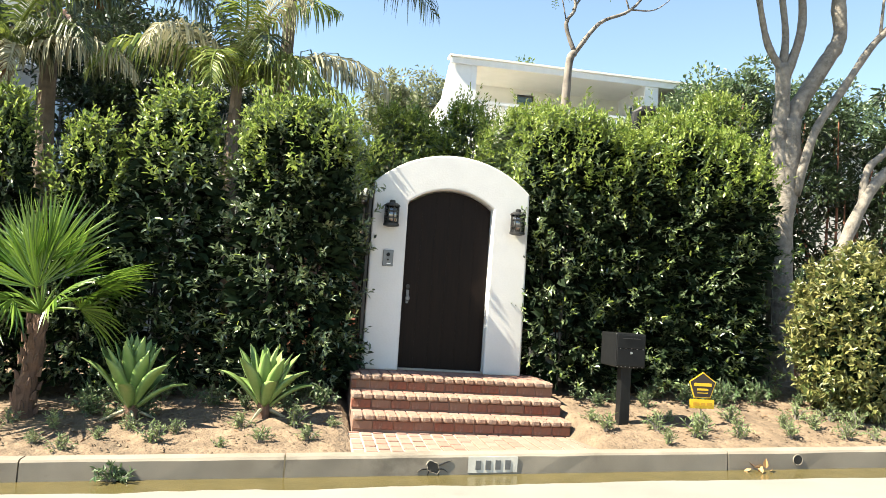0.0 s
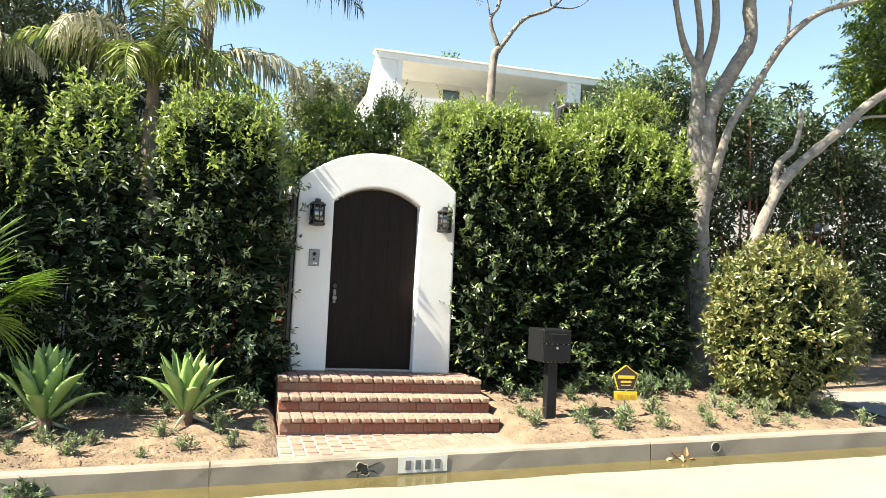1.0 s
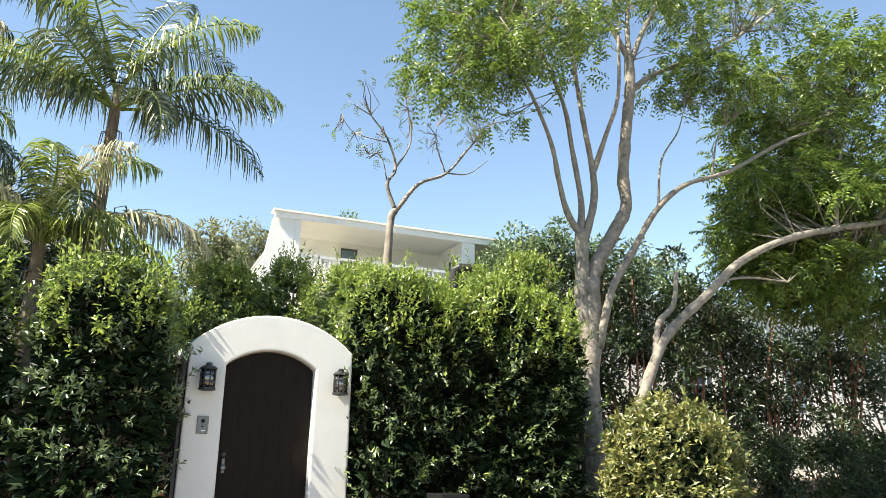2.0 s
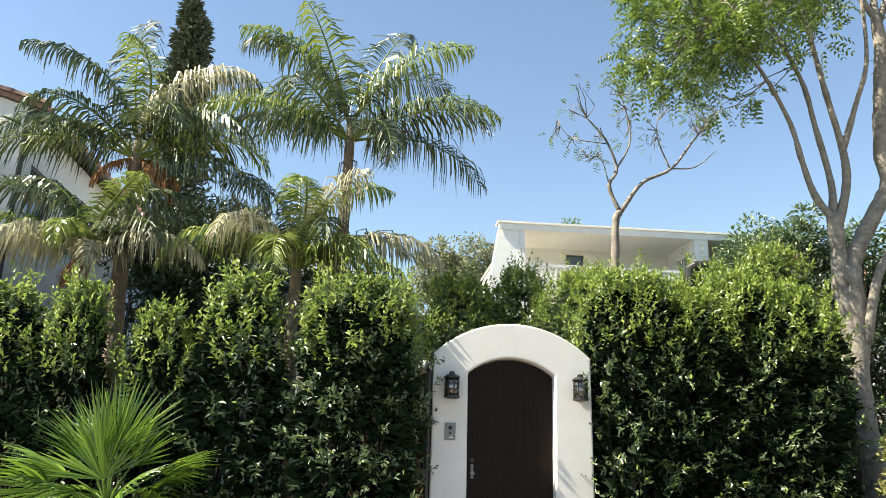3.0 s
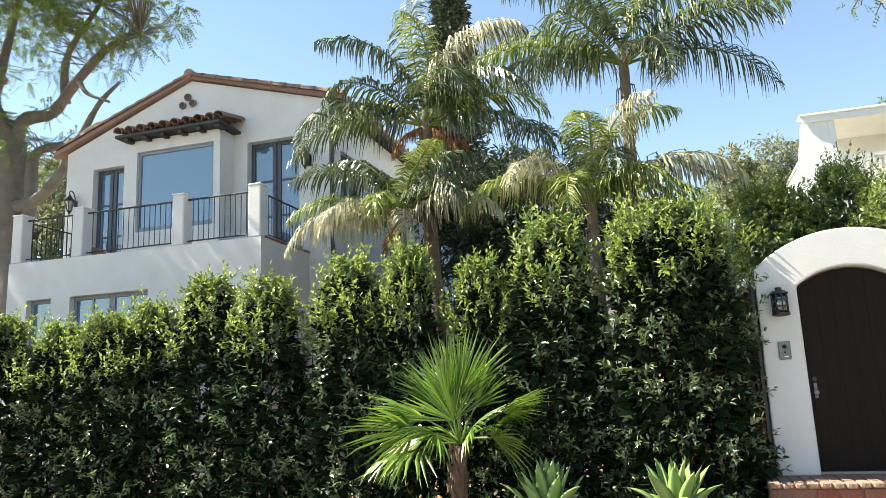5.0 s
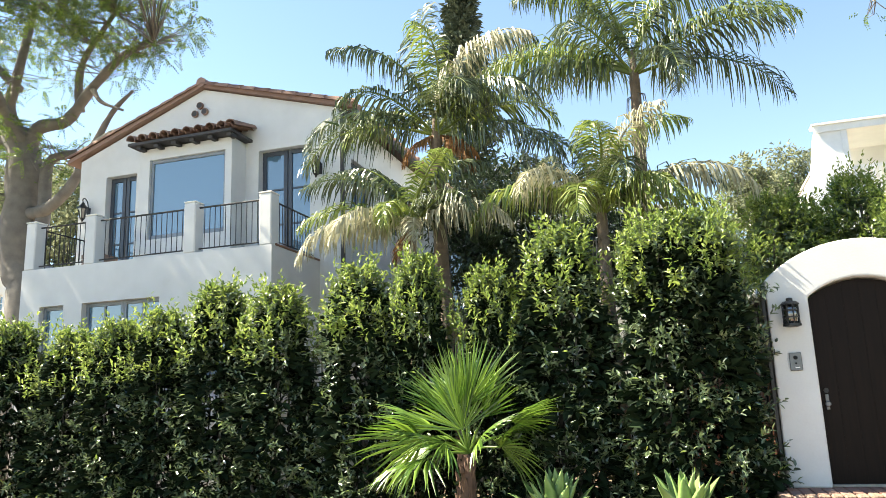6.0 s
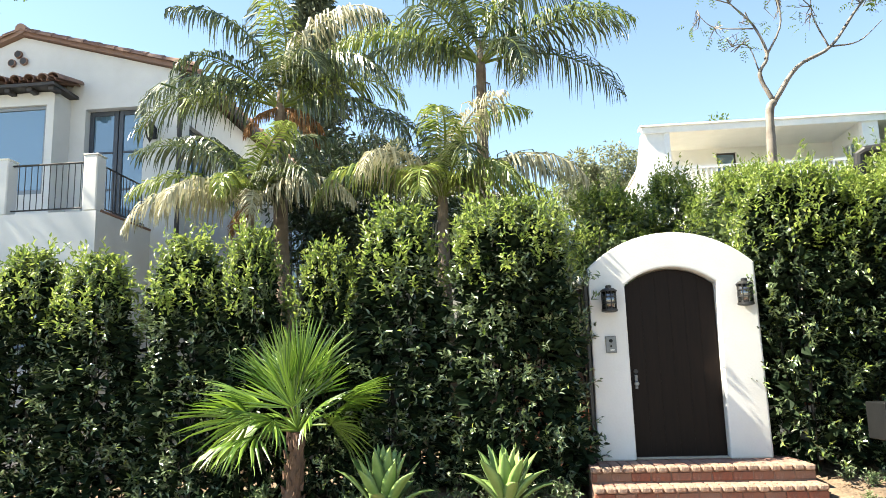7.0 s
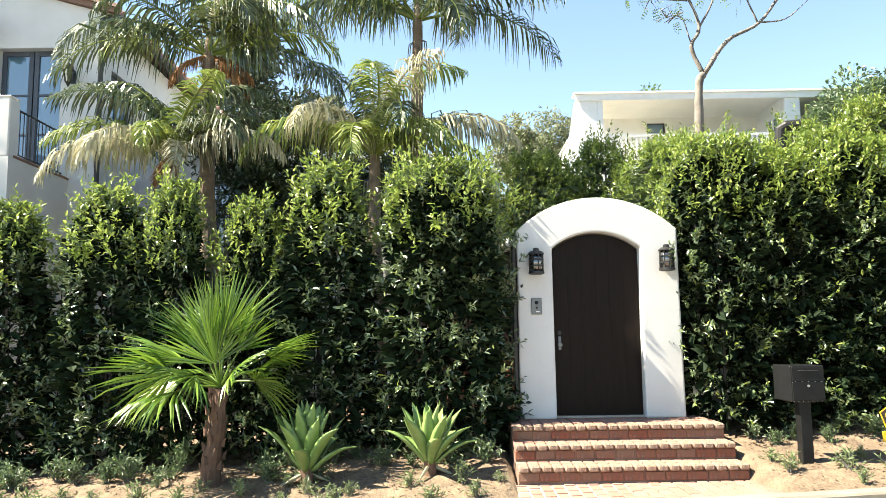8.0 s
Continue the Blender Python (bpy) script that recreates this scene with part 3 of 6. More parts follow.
def lantern(x, z, y=GY):
    """A round black iron wall lantern; z is its middle."""
    t = thing("wall_lantern", "black iron cylinder wall lantern on white stucco", "wall lamp", (x, y, z), group="gate lanterns")
    part("backplate", Shape().box(x - 0.04, x + 0.04, y - 0.02, y - 0.001, z - 0.08, z + 0.10, 0.004), IRON, t)
    part("bracket", Shape().tube([(x, y - 0.015, z + 0.07), (x, y - 0.06, z + 0.125), (x, y - 0.11, z + 0.135)], 0.009, 6), IRON, t)
    c = y - 0.115
    part("glass", Shape().tube([(x, c, z - 0.105), (x, c, z + 0.105)], 0.078, 16), LGLASS, t, "smoky lantern glass", True)
    part("cap", Shape().tube([(x, c, z + 0.10), (x, c, z + 0.112), (x, c, z + 0.135), (x, c, z + 0.140), (x, c, z + 0.168), (x, c, z + 0.175)],
                             [0.094, 0.094, 0.066, 0.034, 0.034, 0.022], 16), IRON, t)
    part("base", Shape().tube([(x, c, z - 0.135), (x, c, z - 0.125), (x, c, z - 0.10)], [0.06, 0.092, 0.092], 16), IRON, t)
    for zz in (-0.035, 0.04):
        b = Shape()
        b.tube([(x, c, z + zz - 0.007), (x, c, z + zz + 0.007)], 0.086, 16)
        part("band", b, IRON, t)
    for k in range(8):
        a = 2 * math.pi * k / 8 + 0.2
        px, py = x + 0.083 * math.cos(a), c + 0.083 * math.sin(a)
        part("bar", Shape().tube([(px, py, z - 0.105), (px, py, z + 0.105)], 0.0055, 5), IRON, t)


lantern(2.03, 2.745)
lantern(3.535, 2.765)

# mailbox on its post
mb = thing("mailbox", "black metal locking mailbox on a square post", "mailbox", (4.44, 7.57, gz(4.44, 7.57)))
post_z = gz(4.44, 7.57)
part("post", Shape().box(4.385, 4.495, 7.53, 7.64, post_z - 0.15, 1.25, 0.006), BLACKP, mb)
part("box_body", Shape().box(4.26, 4.585, 7.41, 7.80, 1.245, 1.588, 0.008), BLACKP, mb)
part("mount_plate", Shape().box(4.36, 4.52, 7.50, 7.67, 1.232, 1.245, 0.002), IRON, mb)
dr = part("upper_door", Shape().box(4.272, 4.573, 7.398, 7.412, 1.440, 1.575, 0.004), BLACKP, mb)
part("slot_lip", Shape().box(4.33, 4.52, 7.388, 7.399, 1.535, 1.543, 0.002), IRON, dr)
ld = part("lower_door", Shape().box(4.272, 4.573, 7.398, 7.412, 1.262, 1.432, 0.004), BLACKP, mb)
part("lock", Shape().tube([(4.422, 7.398, 1.395), (4.422, 7.386, 1.395)], [0.014, 0.012], 12), STEEL, ld, "bright round lock")
for k in range(5):
    part("rivet", Shape().tube([(4.30 + k * 0.062, 7.398, 1.437), (4.30 + k * 0.062, 7.393, 1.437)], 0.004, 6), STEEL, mb)
for k in range(7):
    part("rivet", Shape().tube([(4.28 + k * 0.045, 7.409, 1.252), (4.28 + k * 0.045, 7.404, 1.252)], 0.004, 6), STEEL, mb)

# yard sign
ys = thing("yard_sign", "small black and yellow pentagon yard sign on a stake", "sign", (5.28, 7.5, gz(5.28, 7.5)))
cx, cz = 5.28, 1.085
penta = lambda r, y0, y1: Shape().prism([(cx + r * math.sin(a) * 1.08, cz + r * math.cos(a)) for a in [2 * math.pi * k / 5 for k in range(5)]], y0, y1)
pl = part("plate", penta(0.148, 7.497, 7.503), YELLOW, ys, "yellow rimmed pentagon")
part("field", penta(0.136, 7.4935, 7.4968), SIGNBLK, pl, "dark brown field")
part("word_bar", Shape().box(cx - 0.098, cx + 0.098, 7.490, 7.4932, cz + 0.002, cz + 0.034), YELLOW, pl)
part("word_bar", Shape().box(cx - 0.062, cx + 0.062, 7.490, 7.4932, cz - 0.042, cz - 0.022), YELLOW, pl)
part("word_bar", Shape().box(cx - 0.06, cx + 0.06, 7.490, 7.4932, cz - 0.072, cz - 0.064), YELLOW, pl)
sp = part("lower_plate", Shape().box(cx - 0.138, cx + 0.138, 7.496, 7.502, 0.855, 0.950, 0.002), YELLOW, ys)
for k, (a, b) in enumerate(((-0.10, -0.03), (-0.015, 0.035), (0.05, 0.11))):
    part("number_bar", Shape().box(cx + a, cx + b, 7.492, 7.4955, 0.885, 0.918), material("ochre_bar", (0.55, 0.30, 0.02)) if k == 0 else bpy.data.materials["ochre_bar"], sp)
part("stake", Shape().tube([(cx - 0.005, 7.508, gz(cx, 7.5) - 0.2), (cx, 7.508, 0.95)], 0.008, 6), STEEL, ys)


# ---- iron fence behind the hedge ----
def fence(x0, x1, y):
    t = thing("iron_fence", "black iron picket fence grown through by the hedge", "fence", ((x0 + x1) / 2, y, gz((x0 + x1) / 2, y)))
    for k in range(int((x1 - x0) / 2.2) + 1):
        x = x0 + k * 2.2
        part("post", Shape().box(x, x + 0.06, y - 0.03, y + 0.03, gz(x, y) - 0.1, 2.75 + 0.02 * x, 0.004), IRON, t)
    for z in (0.95, 2.45):
        part("rail", Shape().add([(x0, y - 0.02, z + 0.02 * x0), (x1, y - 0.02, z + 0.02 * x1), (x1, y + 0.02, z + 0.02 * x1), (x0, y + 0.02, z + 0.02 * x0),
                                  (x0, y - 0.02, z + 0.035 + 0.02 * x0), (x1, y - 0.02, z + 0.035 + 0.02 * x1), (x1, y + 0.02, z + 0.035 + 0.02 * x1), (x0, y + 0.02, z + 0.035 + 0.02 * x0)],
                                 [(0, 1, 2, 3), (4, 5, 6, 7), (0, 1, 5, 4), (1, 2, 6, 5), (2, 3, 7, 6), (3, 0, 4, 7)]), IRON, t)
    me = mesh_of(Shape().tube([(0, 0, 0), (0, 0, 2.1), (0, 0, 2.18)], [0.008, 0.008, 0.002], 5), "picket", IRON)
    for k in range(int((x1 - x0) / 0.125)):
        x = x0 + 0.12 + k * 0.125
        piece(me, "picket", t, x, y, 0.55 + 0.02 * x)


fence(-16.0, 1.72, 9.36)
fence(3.78, 7.4, 9.36)
part("jamb_post", Shape().box(1.765, 1.805, GY + 0.02, GY + 0.30, 0.75, 3.0, 0.004), IRON, gate, "black iron post beside the wall")

# globe lamp on a post behind the gateway
gl = thing("post_lamp", "pale glass globe lamp on a black iron post", "lamp", (1.80, 10.0, gz(1.8, 10.0)))
part("post", Shape().tube([(1.80, 10.0, gz(1.8, 10.0) - 0.1), (1.80, 10.0, 3.0)], 0.022, 8), IRON, gl)
part("collar", Shape().tube([(1.80, 10.0, 2.99), (1.80, 10.0, 3.01), (1.80, 10.0, 3.05)], [0.03, 0.055, 0.05], 12), IRON, gl)
part("globe", Shape().tube([(1.80, 10.0, 3.12 - 0.085 * math.cos(a)) for a in [0.45 + k * 0.28 for k in range(10)]], [0.085 * math.sin(0.45 + k * 0.28) for k in range(10)], 14), CREAM, gl, "cream glass globe", True)
part("cap", Shape().tube([(1.80, 10.0, 3.195), (1.80, 10.0, 3.21), (1.80, 10.0, 3.24)], [0.04, 0.04, 0.012], 12), IRON, gl)

# brick garden stair and low wall behind the gateway
gs = thing("garden_stair", "red brick garden stair climbing behind the gateway", "steps", (1.6, 10.5, gz(1.6, 10.4) - 0.05))
for k in range(9):
    y = 10.3 + k * 0.3
    part("step", Shape().box(0.9, 3.9, y, y + 0.32, 0.75, 1.12 + k * 0.17, 0.012), BRICK, gs)
lw = thing("garden_wall", "low white stucco wall with a brick cap", "wall", (4.6, 9.75, gz(4.6, 9.75) - 0.1))
part("wall", Shape().box(3.9, 7.2, 9.65, 9.85, 0.6, 1.48, 0.01), STUCCO, lw)
for k in range(30):
    part("cap_brick", Shape().box(3.9 + k * 0.11, 4.003 + k * 0.11, 9.62, 9.88, 1.48, 1.54, 0.006), BRICK, lw)


# ---- the white house with the balcony ----
def glazed(name, parent, x0, x1, z0, z1, y, cols, rows, fm, bar=0.045, curtain=False):
    """A framed window or door leaf in x, z whose face is at y: frame, panes, glazing bars."""
    w = part(name, Shape().box(x0, x0 + bar * 1.5, y, y + 0.06, z0, z1, 0.004).box(x1 - bar * 1.5, x1, y, y + 0.06, z0, z1, 0.004)
             .box(x0 + bar * 1.5, x1 - bar * 1.5, y, y + 0.06, z1 - bar * 1.6, z1, 0.004).box(x0 + bar * 1.5, x1 - bar * 1.5, y, y + 0.06, z0, z0 + bar * 2.2, 0.004), fm, parent)
    ix0, ix1, iz0, iz1 = x0 + bar * 1.5, x1 - bar * 1.5, z0 + bar * 2.2, z1 - bar * 1.6
    for i in range(1, cols):
        x = ix0 + (ix1 - ix0) * i / cols
        part("mullion", Shape().box(x - bar / 2, x + bar / 2, y + 0.005, y + 0.055, iz0, iz1, 0.003), fm, w)
    for j in range(1, rows):
        z = iz0 + (iz1 - iz0) * j / rows
        part("glazing_bar", Shape().box(ix0, ix1, y + 0.012, y + 0.05, z - bar / 3, z + bar / 3, 0.002), fm, w)
    for i in range(cols):
        for j in range(rows):
            a, b = ix0 + (ix1 - ix0) * i / cols, ix0 + (ix1 - ix0) * (i + 1) / cols
            c, d = iz0 + (iz1 - iz0) * j / rows, iz0 + (iz1 - iz0) * (j + 1) / rows
            part("pane", Shape().box(a, b, y + 0.028, y + 0.034, c, d), GLASS, w)
    if curtain:
        part("curtain", Shape().box(ix0, ix1, y + 0.2, y + 0.22, iz0, iz1), CURTAIN, w)
    return w


def wavy_tile(parent, p, d, r, L, name="roof_tile"):
    """A half-round clay tile from p along d."""
    p, d = Vector(p), Vector(d).normalized()
    side = Vector((0, 0, 1)).cross(d)
    side = side.normalized() if side.length > 0.01 else Vector((1, 0, 0))
    up = d.cross(side)
    s = Shape()
    for t, k in ((0, 1.0), (L, 0.80)):
        for rr in (r * k, r * k - 0.016):
            for j in range(7):
                a = math.pi * j / 6
                s.v.append(tuple(p + d * t + side * rr * math.cos(a) + up * rr * math.sin(a)))
    for j in range(6):
        s.f += [(j, j + 1, 15 + j, 14 + j), (7 + j, 21 + j, 22 + j, 8 + j), (j, 7 + j, 8 + j, j + 1), (14 + j, 15 + j, 22 + j, 21 + j)]
    s.f += [(0, 14, 21, 7), (6, 13, 27, 20)]
    return part(name, s, TERRA, parent)


HX0, HX1, HF, HB = -12.25, -5.5, 13.93, 24.0
house = thing("balcony_house", "white stucco two-storey house with a balcony and clay tile roof", "house", (-8.9, 16, 0.3))
house.location.x = -8.98
APX, APZ, EZL, EZR = -8.9, 9.19, 7.92, 8.27
front = Shape().wall(HX0, HX1, 0.3, 7.9, HF, HF + 0.3, [(-11.5, -10.65, 4.95, 7.43), (-9.6, -8.2, 5.3, 7.3), (-7.46, -6.22, 4.95, 7.52)])
front.prism([(HX0, 7.9), (APX, APZ), (HX1, EZR - 0.05), (HX1, 7.9)], HF, HF + 0.3)
part("front_wall", front, STUCCO, house)
side_holes = [(14.45, 15.55, 6.05, 7.25), (16.6, 17.5, 6.05, 7.25)]
sw = Shape().wall(HF + 0.3, HB, 0.3, 8.1, 0, 0.3, side_holes)
sw.turned(Matrix(((0, -1, 0, HX1), (1, 0, 0, 0), (0, 0, 1, 0), (0, 0, 0, 1))))
part("side_wall", sw, STUCCO, house)
part("side_wall", Shape().box(HX0, HX0 + 0.3, HF + 0.3, HB, 0.3, 7.9), STUCCO, house)
part("back_wall", Shape().wall(HX0 + 0.3, HX1 - 0.3, 0.3, 8.0, HB - 0.3, HB), STUCCO, house)
part("upper_floor", Shape().box(HX0 + 0.3, HX1 - 0.3, HF + 0.3, HB - 0.3, 4.7, 4.9), CREAM, house)
# roof: two slopes, rake tiles and tile rows
for sx, ez in ((HX0 - 0.3, EZL - 0.05), (HX1 + 0.35, EZR - 0.12)):
    sl = Shape().prism([(APX, APZ + 0.02), (APX, APZ + 0.12), (sx, ez + 0.08), (sx, ez - 0.02)], HF - 0.12, HB + 0.2)
    roof = part("roof", sl, TERRA, house, "terracotta clay tile roof")
    d = Vector((sx - APX, 0, ez - APZ))
    nt_ = int(d.length / 0.36)
    for k in range(nt_ + 1):
        p = Vector((APX, HF - 0.07, APZ + 0.085)) + d * ((k + 1.08) / (nt_ + 1))
        wavy_tile(roof, p, -d + Vector((0, 0, 0.04)), 0.115, 0.40, "rake_tile")
    rows = Shape()
    for k in range(26):
        y = HF + 0.2 + k * 0.38
        rows.tube([(APX, y, APZ + 0.11), (sx, y, ez + 0.07)], 0.09, 8)
    part("tile_rows", rows, TERRA, roof)
part("ridge", Shape().tube([(APX, HF - 0.15, APZ + 0.13), (APX, HB + 0.2, APZ + 0.13)], 0.12, 10), TERRA, house)
# clay vent pipes in the gable
for x, z in ((-9.10, 8.62), (-8.97, 8.80), (-8.84, 8.64)):
    v = part("gable_vent", Shape().tube([(x, HF - 0.02, z), (x, HF - 0.025, z), (x, HF - 0.07, z)], [0.085, 0.085, 0.080], 14), TERRA, house)
    # dark disc on the closed pipe end, standing for its shaded inside
    part("vent_hole", Shape().tube([(x, HF - 0.071, z), (x, HF - 0.073, z)], 0.066, 14), BEAM, v)
# bay window under its little tiled roof
BY = 13.38
bay = part("bay_window", Shape().wall(-10.12, -7.78, 5.0, 7.72, BY, BY + 0.2, [(-9.86, -7.94, 5.66, 7.46)]).box(-10.12, -9.92, BY + 0.2, HF, 5.0, 7.72).box(-7.98, -7.78, BY + 0.2, HF, 5.0, 7.72), STUCCO, house)
glazed("picture_window", house, -9.86, -7.94, 5.66, 7.46, BY + 0.06, 1, 1, GREYF)
part("room_back", Shape().box(-10.0, -7.9, HF + 2.5, HF + 2.6, 4.95, 7.8), CREAM, house)
aw = part("awning", Shape().prism([(-10.22, 7.74), (-7.62, 7.74), (-7.62, 7.80), (-10.22, 7.80)], BY - 0.30, HF), BEAM, house, "dark timber board under clay tiles")
for k in range(9):
    x = -10.1 + k * 0.285
    wavy_tile(aw, (x, BY - 0.36, 7.84), (0, 0.95, 0.22), 0.115, 0.98)
    wavy_tile(aw, (x + 0.14, BY - 0.30, 7.82), (0, 0.95, 0.22), 0.10, 0.90)
wavy_tile(aw, (-7.62, BY - 0.34, 7.84), (0, 0.95, 0.22), 0.13, 0.98)
for k in range(6):
    x = -10.05 + k * 0.455
    part("bracket", Shape().box(x, x + 0.12, BY - 0.24, BY, 7.66, 7.74, 0.01), BEAM, aw)
# doors to the balcony
glazed("french_door", house, -7.46, -6.85, 4.95, 7.52, HF + 0.17, 1, 3, FRAMEM, 0.06)
glazed("french_door", house, -6.83, -6.22, 4.95, 7.52, HF + 0.17, 1, 3, FRAMEM, 0.06)
glazed("balcony_door", house, -11.5, -11.08, 4.95, 7.43, HF + 0.17, 1, 3, FRAMEM, 0.06)
glazed("balcony_door", house, -11.06, -10.65, 4.95, 7.43, HF + 0.17, 1, 3, FRAMEM, 0.06)
# dark board: the dimness of the upper rooms is its colour
part("room_back", Shape().box(-12.0, -5.9, HF + 3.0, HF + 3.1, 4.9, 7.8), BEAM, house, "dark board standing for the unlit room beyond the glass")
for y0, y1, z0, z1 in side_holes:
    part("side_window", Shape().box(HX1 - 0.18, HX1 - 0.12, y0, y0 + 0.07, z0, z1).box(HX1 - 0.18, HX1 - 0.12, y1 - 0.07, y1, z0, z1)
         .box(HX1 - 0.18, HX1 - 0.12, y0 + 0.07, y1 - 0.07, z1 - 0.08, z1).box(HX1 - 0.18, HX1 - 0.12, y0 + 0.07, y1 - 0.07, z0, z0 + 0.08)
         .box(HX1 - 0.18, HX1 - 0.12, (y0 + y1) / 2 - 0.03, (y0 + y1) / 2 + 0.03, z0 + 0.08, z1 - 0.08), FRAMEM, house)
    part("pane", Shape().box(HX1 - 0.155, HX1 - 0.15, y0 + 0.07, y1 - 0.07, z0 + 0.08, z1 - 0.08), GLASS, house)
part("downspout", Shape().tube([(HX1 + 0.06, HF - 0.06, 8.12), (HX1 + 0.06, HF - 0.06, 0.8)], 0.05, 8), BEAM, house, "dark bronze rain pipe")
part("gutter", Shape().tube([(HX1 + 0.36, HF - 0.1, 8.06), (HX1 + 0.36, HB, 8.06)], 0.07, 8), BEAM, house)
# balcony block
BF = 12.0
lower = Shape().wall(-11.75, -6.0, 0.3, 4.93, BF, BF + 0.28, [(-11.25, -10.65, 2.6, 4.15), (-10.2, -8.4, 2.2, 4.15), (-7.5, -6.75, 2.6, 3.95)])
lower.box(-6.28, -6.0, BF + 0.28, HF, 0.3, 4.93).box(-11.75, -11.47, BF + 0.28, HF, 0.3, 4.93)
balc = part("balcony", lower, STUCCO, house)
part("deck", Shape().box(-11.5, -6.25, BF + 0.2, HF, 4.78, 4.90), CREAM, balc)
part("brick_coping", Shape().box(-6.29, -5.985, BF + 0.15, HF, 4.932, 4.975, 0.005), BRICK, balc)
glazed("lower_window", house, -11.25, -10.65, 2.6, 4.15, BF + 0.12, 1, 2, GREYF)
glazed("lower_window", house, -10.2, -9.3, 2.2, 4.15, BF + 0.12, 2, 3, GREYF)
glazed("lower_window", house, -9.3, -8.4, 2.2, 4.15, BF + 0.12, 2, 3, GREYF)
glazed("lower_window", house, -7.5, -6.75, 2.6, 3.95, BF + 0.12, 1, 2, GREYF)
# dark board in place of the shade in the lower rooms
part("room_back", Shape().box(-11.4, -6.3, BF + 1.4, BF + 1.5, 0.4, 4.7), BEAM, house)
PIL = [-11.60, -10.10, -7.78, -6.14]
for x in PIL:
    p = part("pillar", Shape().box(x - 0.13, x + 0.13, BF - 0.003, BF + 0.29, 4.93, 5.92, 0.02), STUCCO, balc)
    part("cap", Shape().box(x - 0.135, x + 0.135, BF - 0.01, BF + 0.30, 5.92, 5.945, 0.006), CREAM, p)


def railing(parent, a, b, z0, z1):
    a, b = Vector(a), Vector(b)
    r = part("railing", Shape().tube([(a.x, a.y, z1), (b.x, b.y, z1)], 0.018, 6), IRON, parent, "black iron railing")
    part("bottom_rail", Shape().tube([(a.x, a.y, z0 + 0.09), (b.x, b.y, z0 + 0.09)], 0.014, 6), IRON, parent)
    n = int((b - a).length / 0.115)
    me = mesh_of(Shape().tube([(0, 0, 0), (0, 0, z1 - z0 - 0.09)], 0.0085, 5), "baluster", IRON)
    for k in range(1, n):
        p = a + (b - a) * (k / n)
        piece(me, "baluster", r, p.x, p.y, z0 + 0.09)


for a, b in zip(PIL, PIL[1:]):
    railing(balc, (a + 0.13, BF + 0.14, 0), (b - 0.13, BF + 0.14, 0), 4.93, 5.83)
railing(balc, (-6.14, BF + 0.29, 0), (-6.14, HF, 0), 4.975, 5.83)
railing(balc, (-11.6, BF + 0.29, 0), (-11.6, HF, 0), 4.93, 5.83)


def coach_lamp(x, z, y):
    t = thing("coach_lantern", "black iron coach lantern with a scroll bracket", "wall lamp", (x, y, z), group="house lanterns")
    part("backplate", Shape().box(x - 0.05, x + 0.05, y - 0.02, y - 0.001, z - 0.12, z + 0.12, 0.006), IRON, t)
    c = y - 0.2
    part("scroll", Shape().tube(smooth_path([(x, y - 0.02, z + 0.06), (x, y - 0.06, z + 0.24), (x, y - 0.15, z + 0.32), (x, y - 0.21, z + 0.28), (x, c, z + 0.22)]), 0.013, 6), IRON, t)
    part("body", Shape().tube([(x, c, z - 0.16), (x, c, z + 0.06)], [0.055, 0.10], 6), LGLASS, t, "clear lantern glass")
    part("roof", Shape().tube([(x, c, z + 0.06), (x, c, z + 0.08), (x, c, z + 0.17), (x, c, z + 0.22)], [0.13, 0.125, 0.045, 0.015], 6), IRON, t)
    part("finial", Shape().tube([(x, c, z - 0.25), (x, c, z - 0.2), (x, c, z - 0.16)], [0.008, 0.03, 0.06], 6), IRON, t)
    for k in range(6):
        a = 2 * math.pi * (k + 0.0) / 6
        part("bar", Shape().tube([(x + 0.056 * math.cos(a), c + 0.056 * math.sin(a), z - 0.16), (x + 0.102 * math.cos(a), c + 0.102 * math.sin(a), z + 0.06)], 0.007, 5), IRON, t)


coach_lamp(-6.06, 6.92, HF)
coach_lamp(-12.03, 6.62, HF)
# chair and planter on the balcony
tb = thing("balcony_planter", "brown wooden crate planter on the balcony floor", "planter", (-11.0, 13.2, 4.90))
for k in range(5):
    part("slat", Shape().box(-11.3, -10.75, 13.0, 13.02, 4.91 + k * 0.1, 4.99 + k * 0.1, 0.004), TERRA, tb)
part("box", Shape().box(-11.29, -10.76, 13.02, 13.5, 4.9, 5.38, 0.01), TERRA, tb)

# ---- rear wing of the house ----
wing = thing("rear_wing", "white stucco rear wing with a shaded upper porch", "house", (-2.4, 18, 0.4))
WY = 17.0
part("front_wall", Shape().wall(-5.57, 1.0, 0.4, 6.0, WY, WY + 0.3, [(-4.75, -3.75, 4.0, 5.55), (-3.2, -2.2, 4.0, 5.55), (-1.5, -0.75, 4.75, 5.65)]), STUCCO, wing)
part("side_wall", Shape().box(0.7, 1.0, WY + 0.3, 24, 0.4, 6.0), STUCCO, wing)
part("back_wall", Shape().box(-5.5, 0.7, 23.7, 24, 0.4, 6.0), STUCCO, wing)
part("parapet", Shape().prism([(-5.48, 6.0), (1.06, 6.0), (1.06, 6.10), (-5.48, 6.10)], WY - 0.06, 24.1), STUCCO, wing, "plain white parapet edge")
glazed("french_door", wing, -4.75, -3.75, 4.0, 5.55, WY + 0.12, 2, 2, FRAMEM, 0.06, True)
glazed("french_door", wing, -3.2, -2.2, 4.0, 5.55, WY + 0.12, 2, 2, FRAMEM, 0.06)
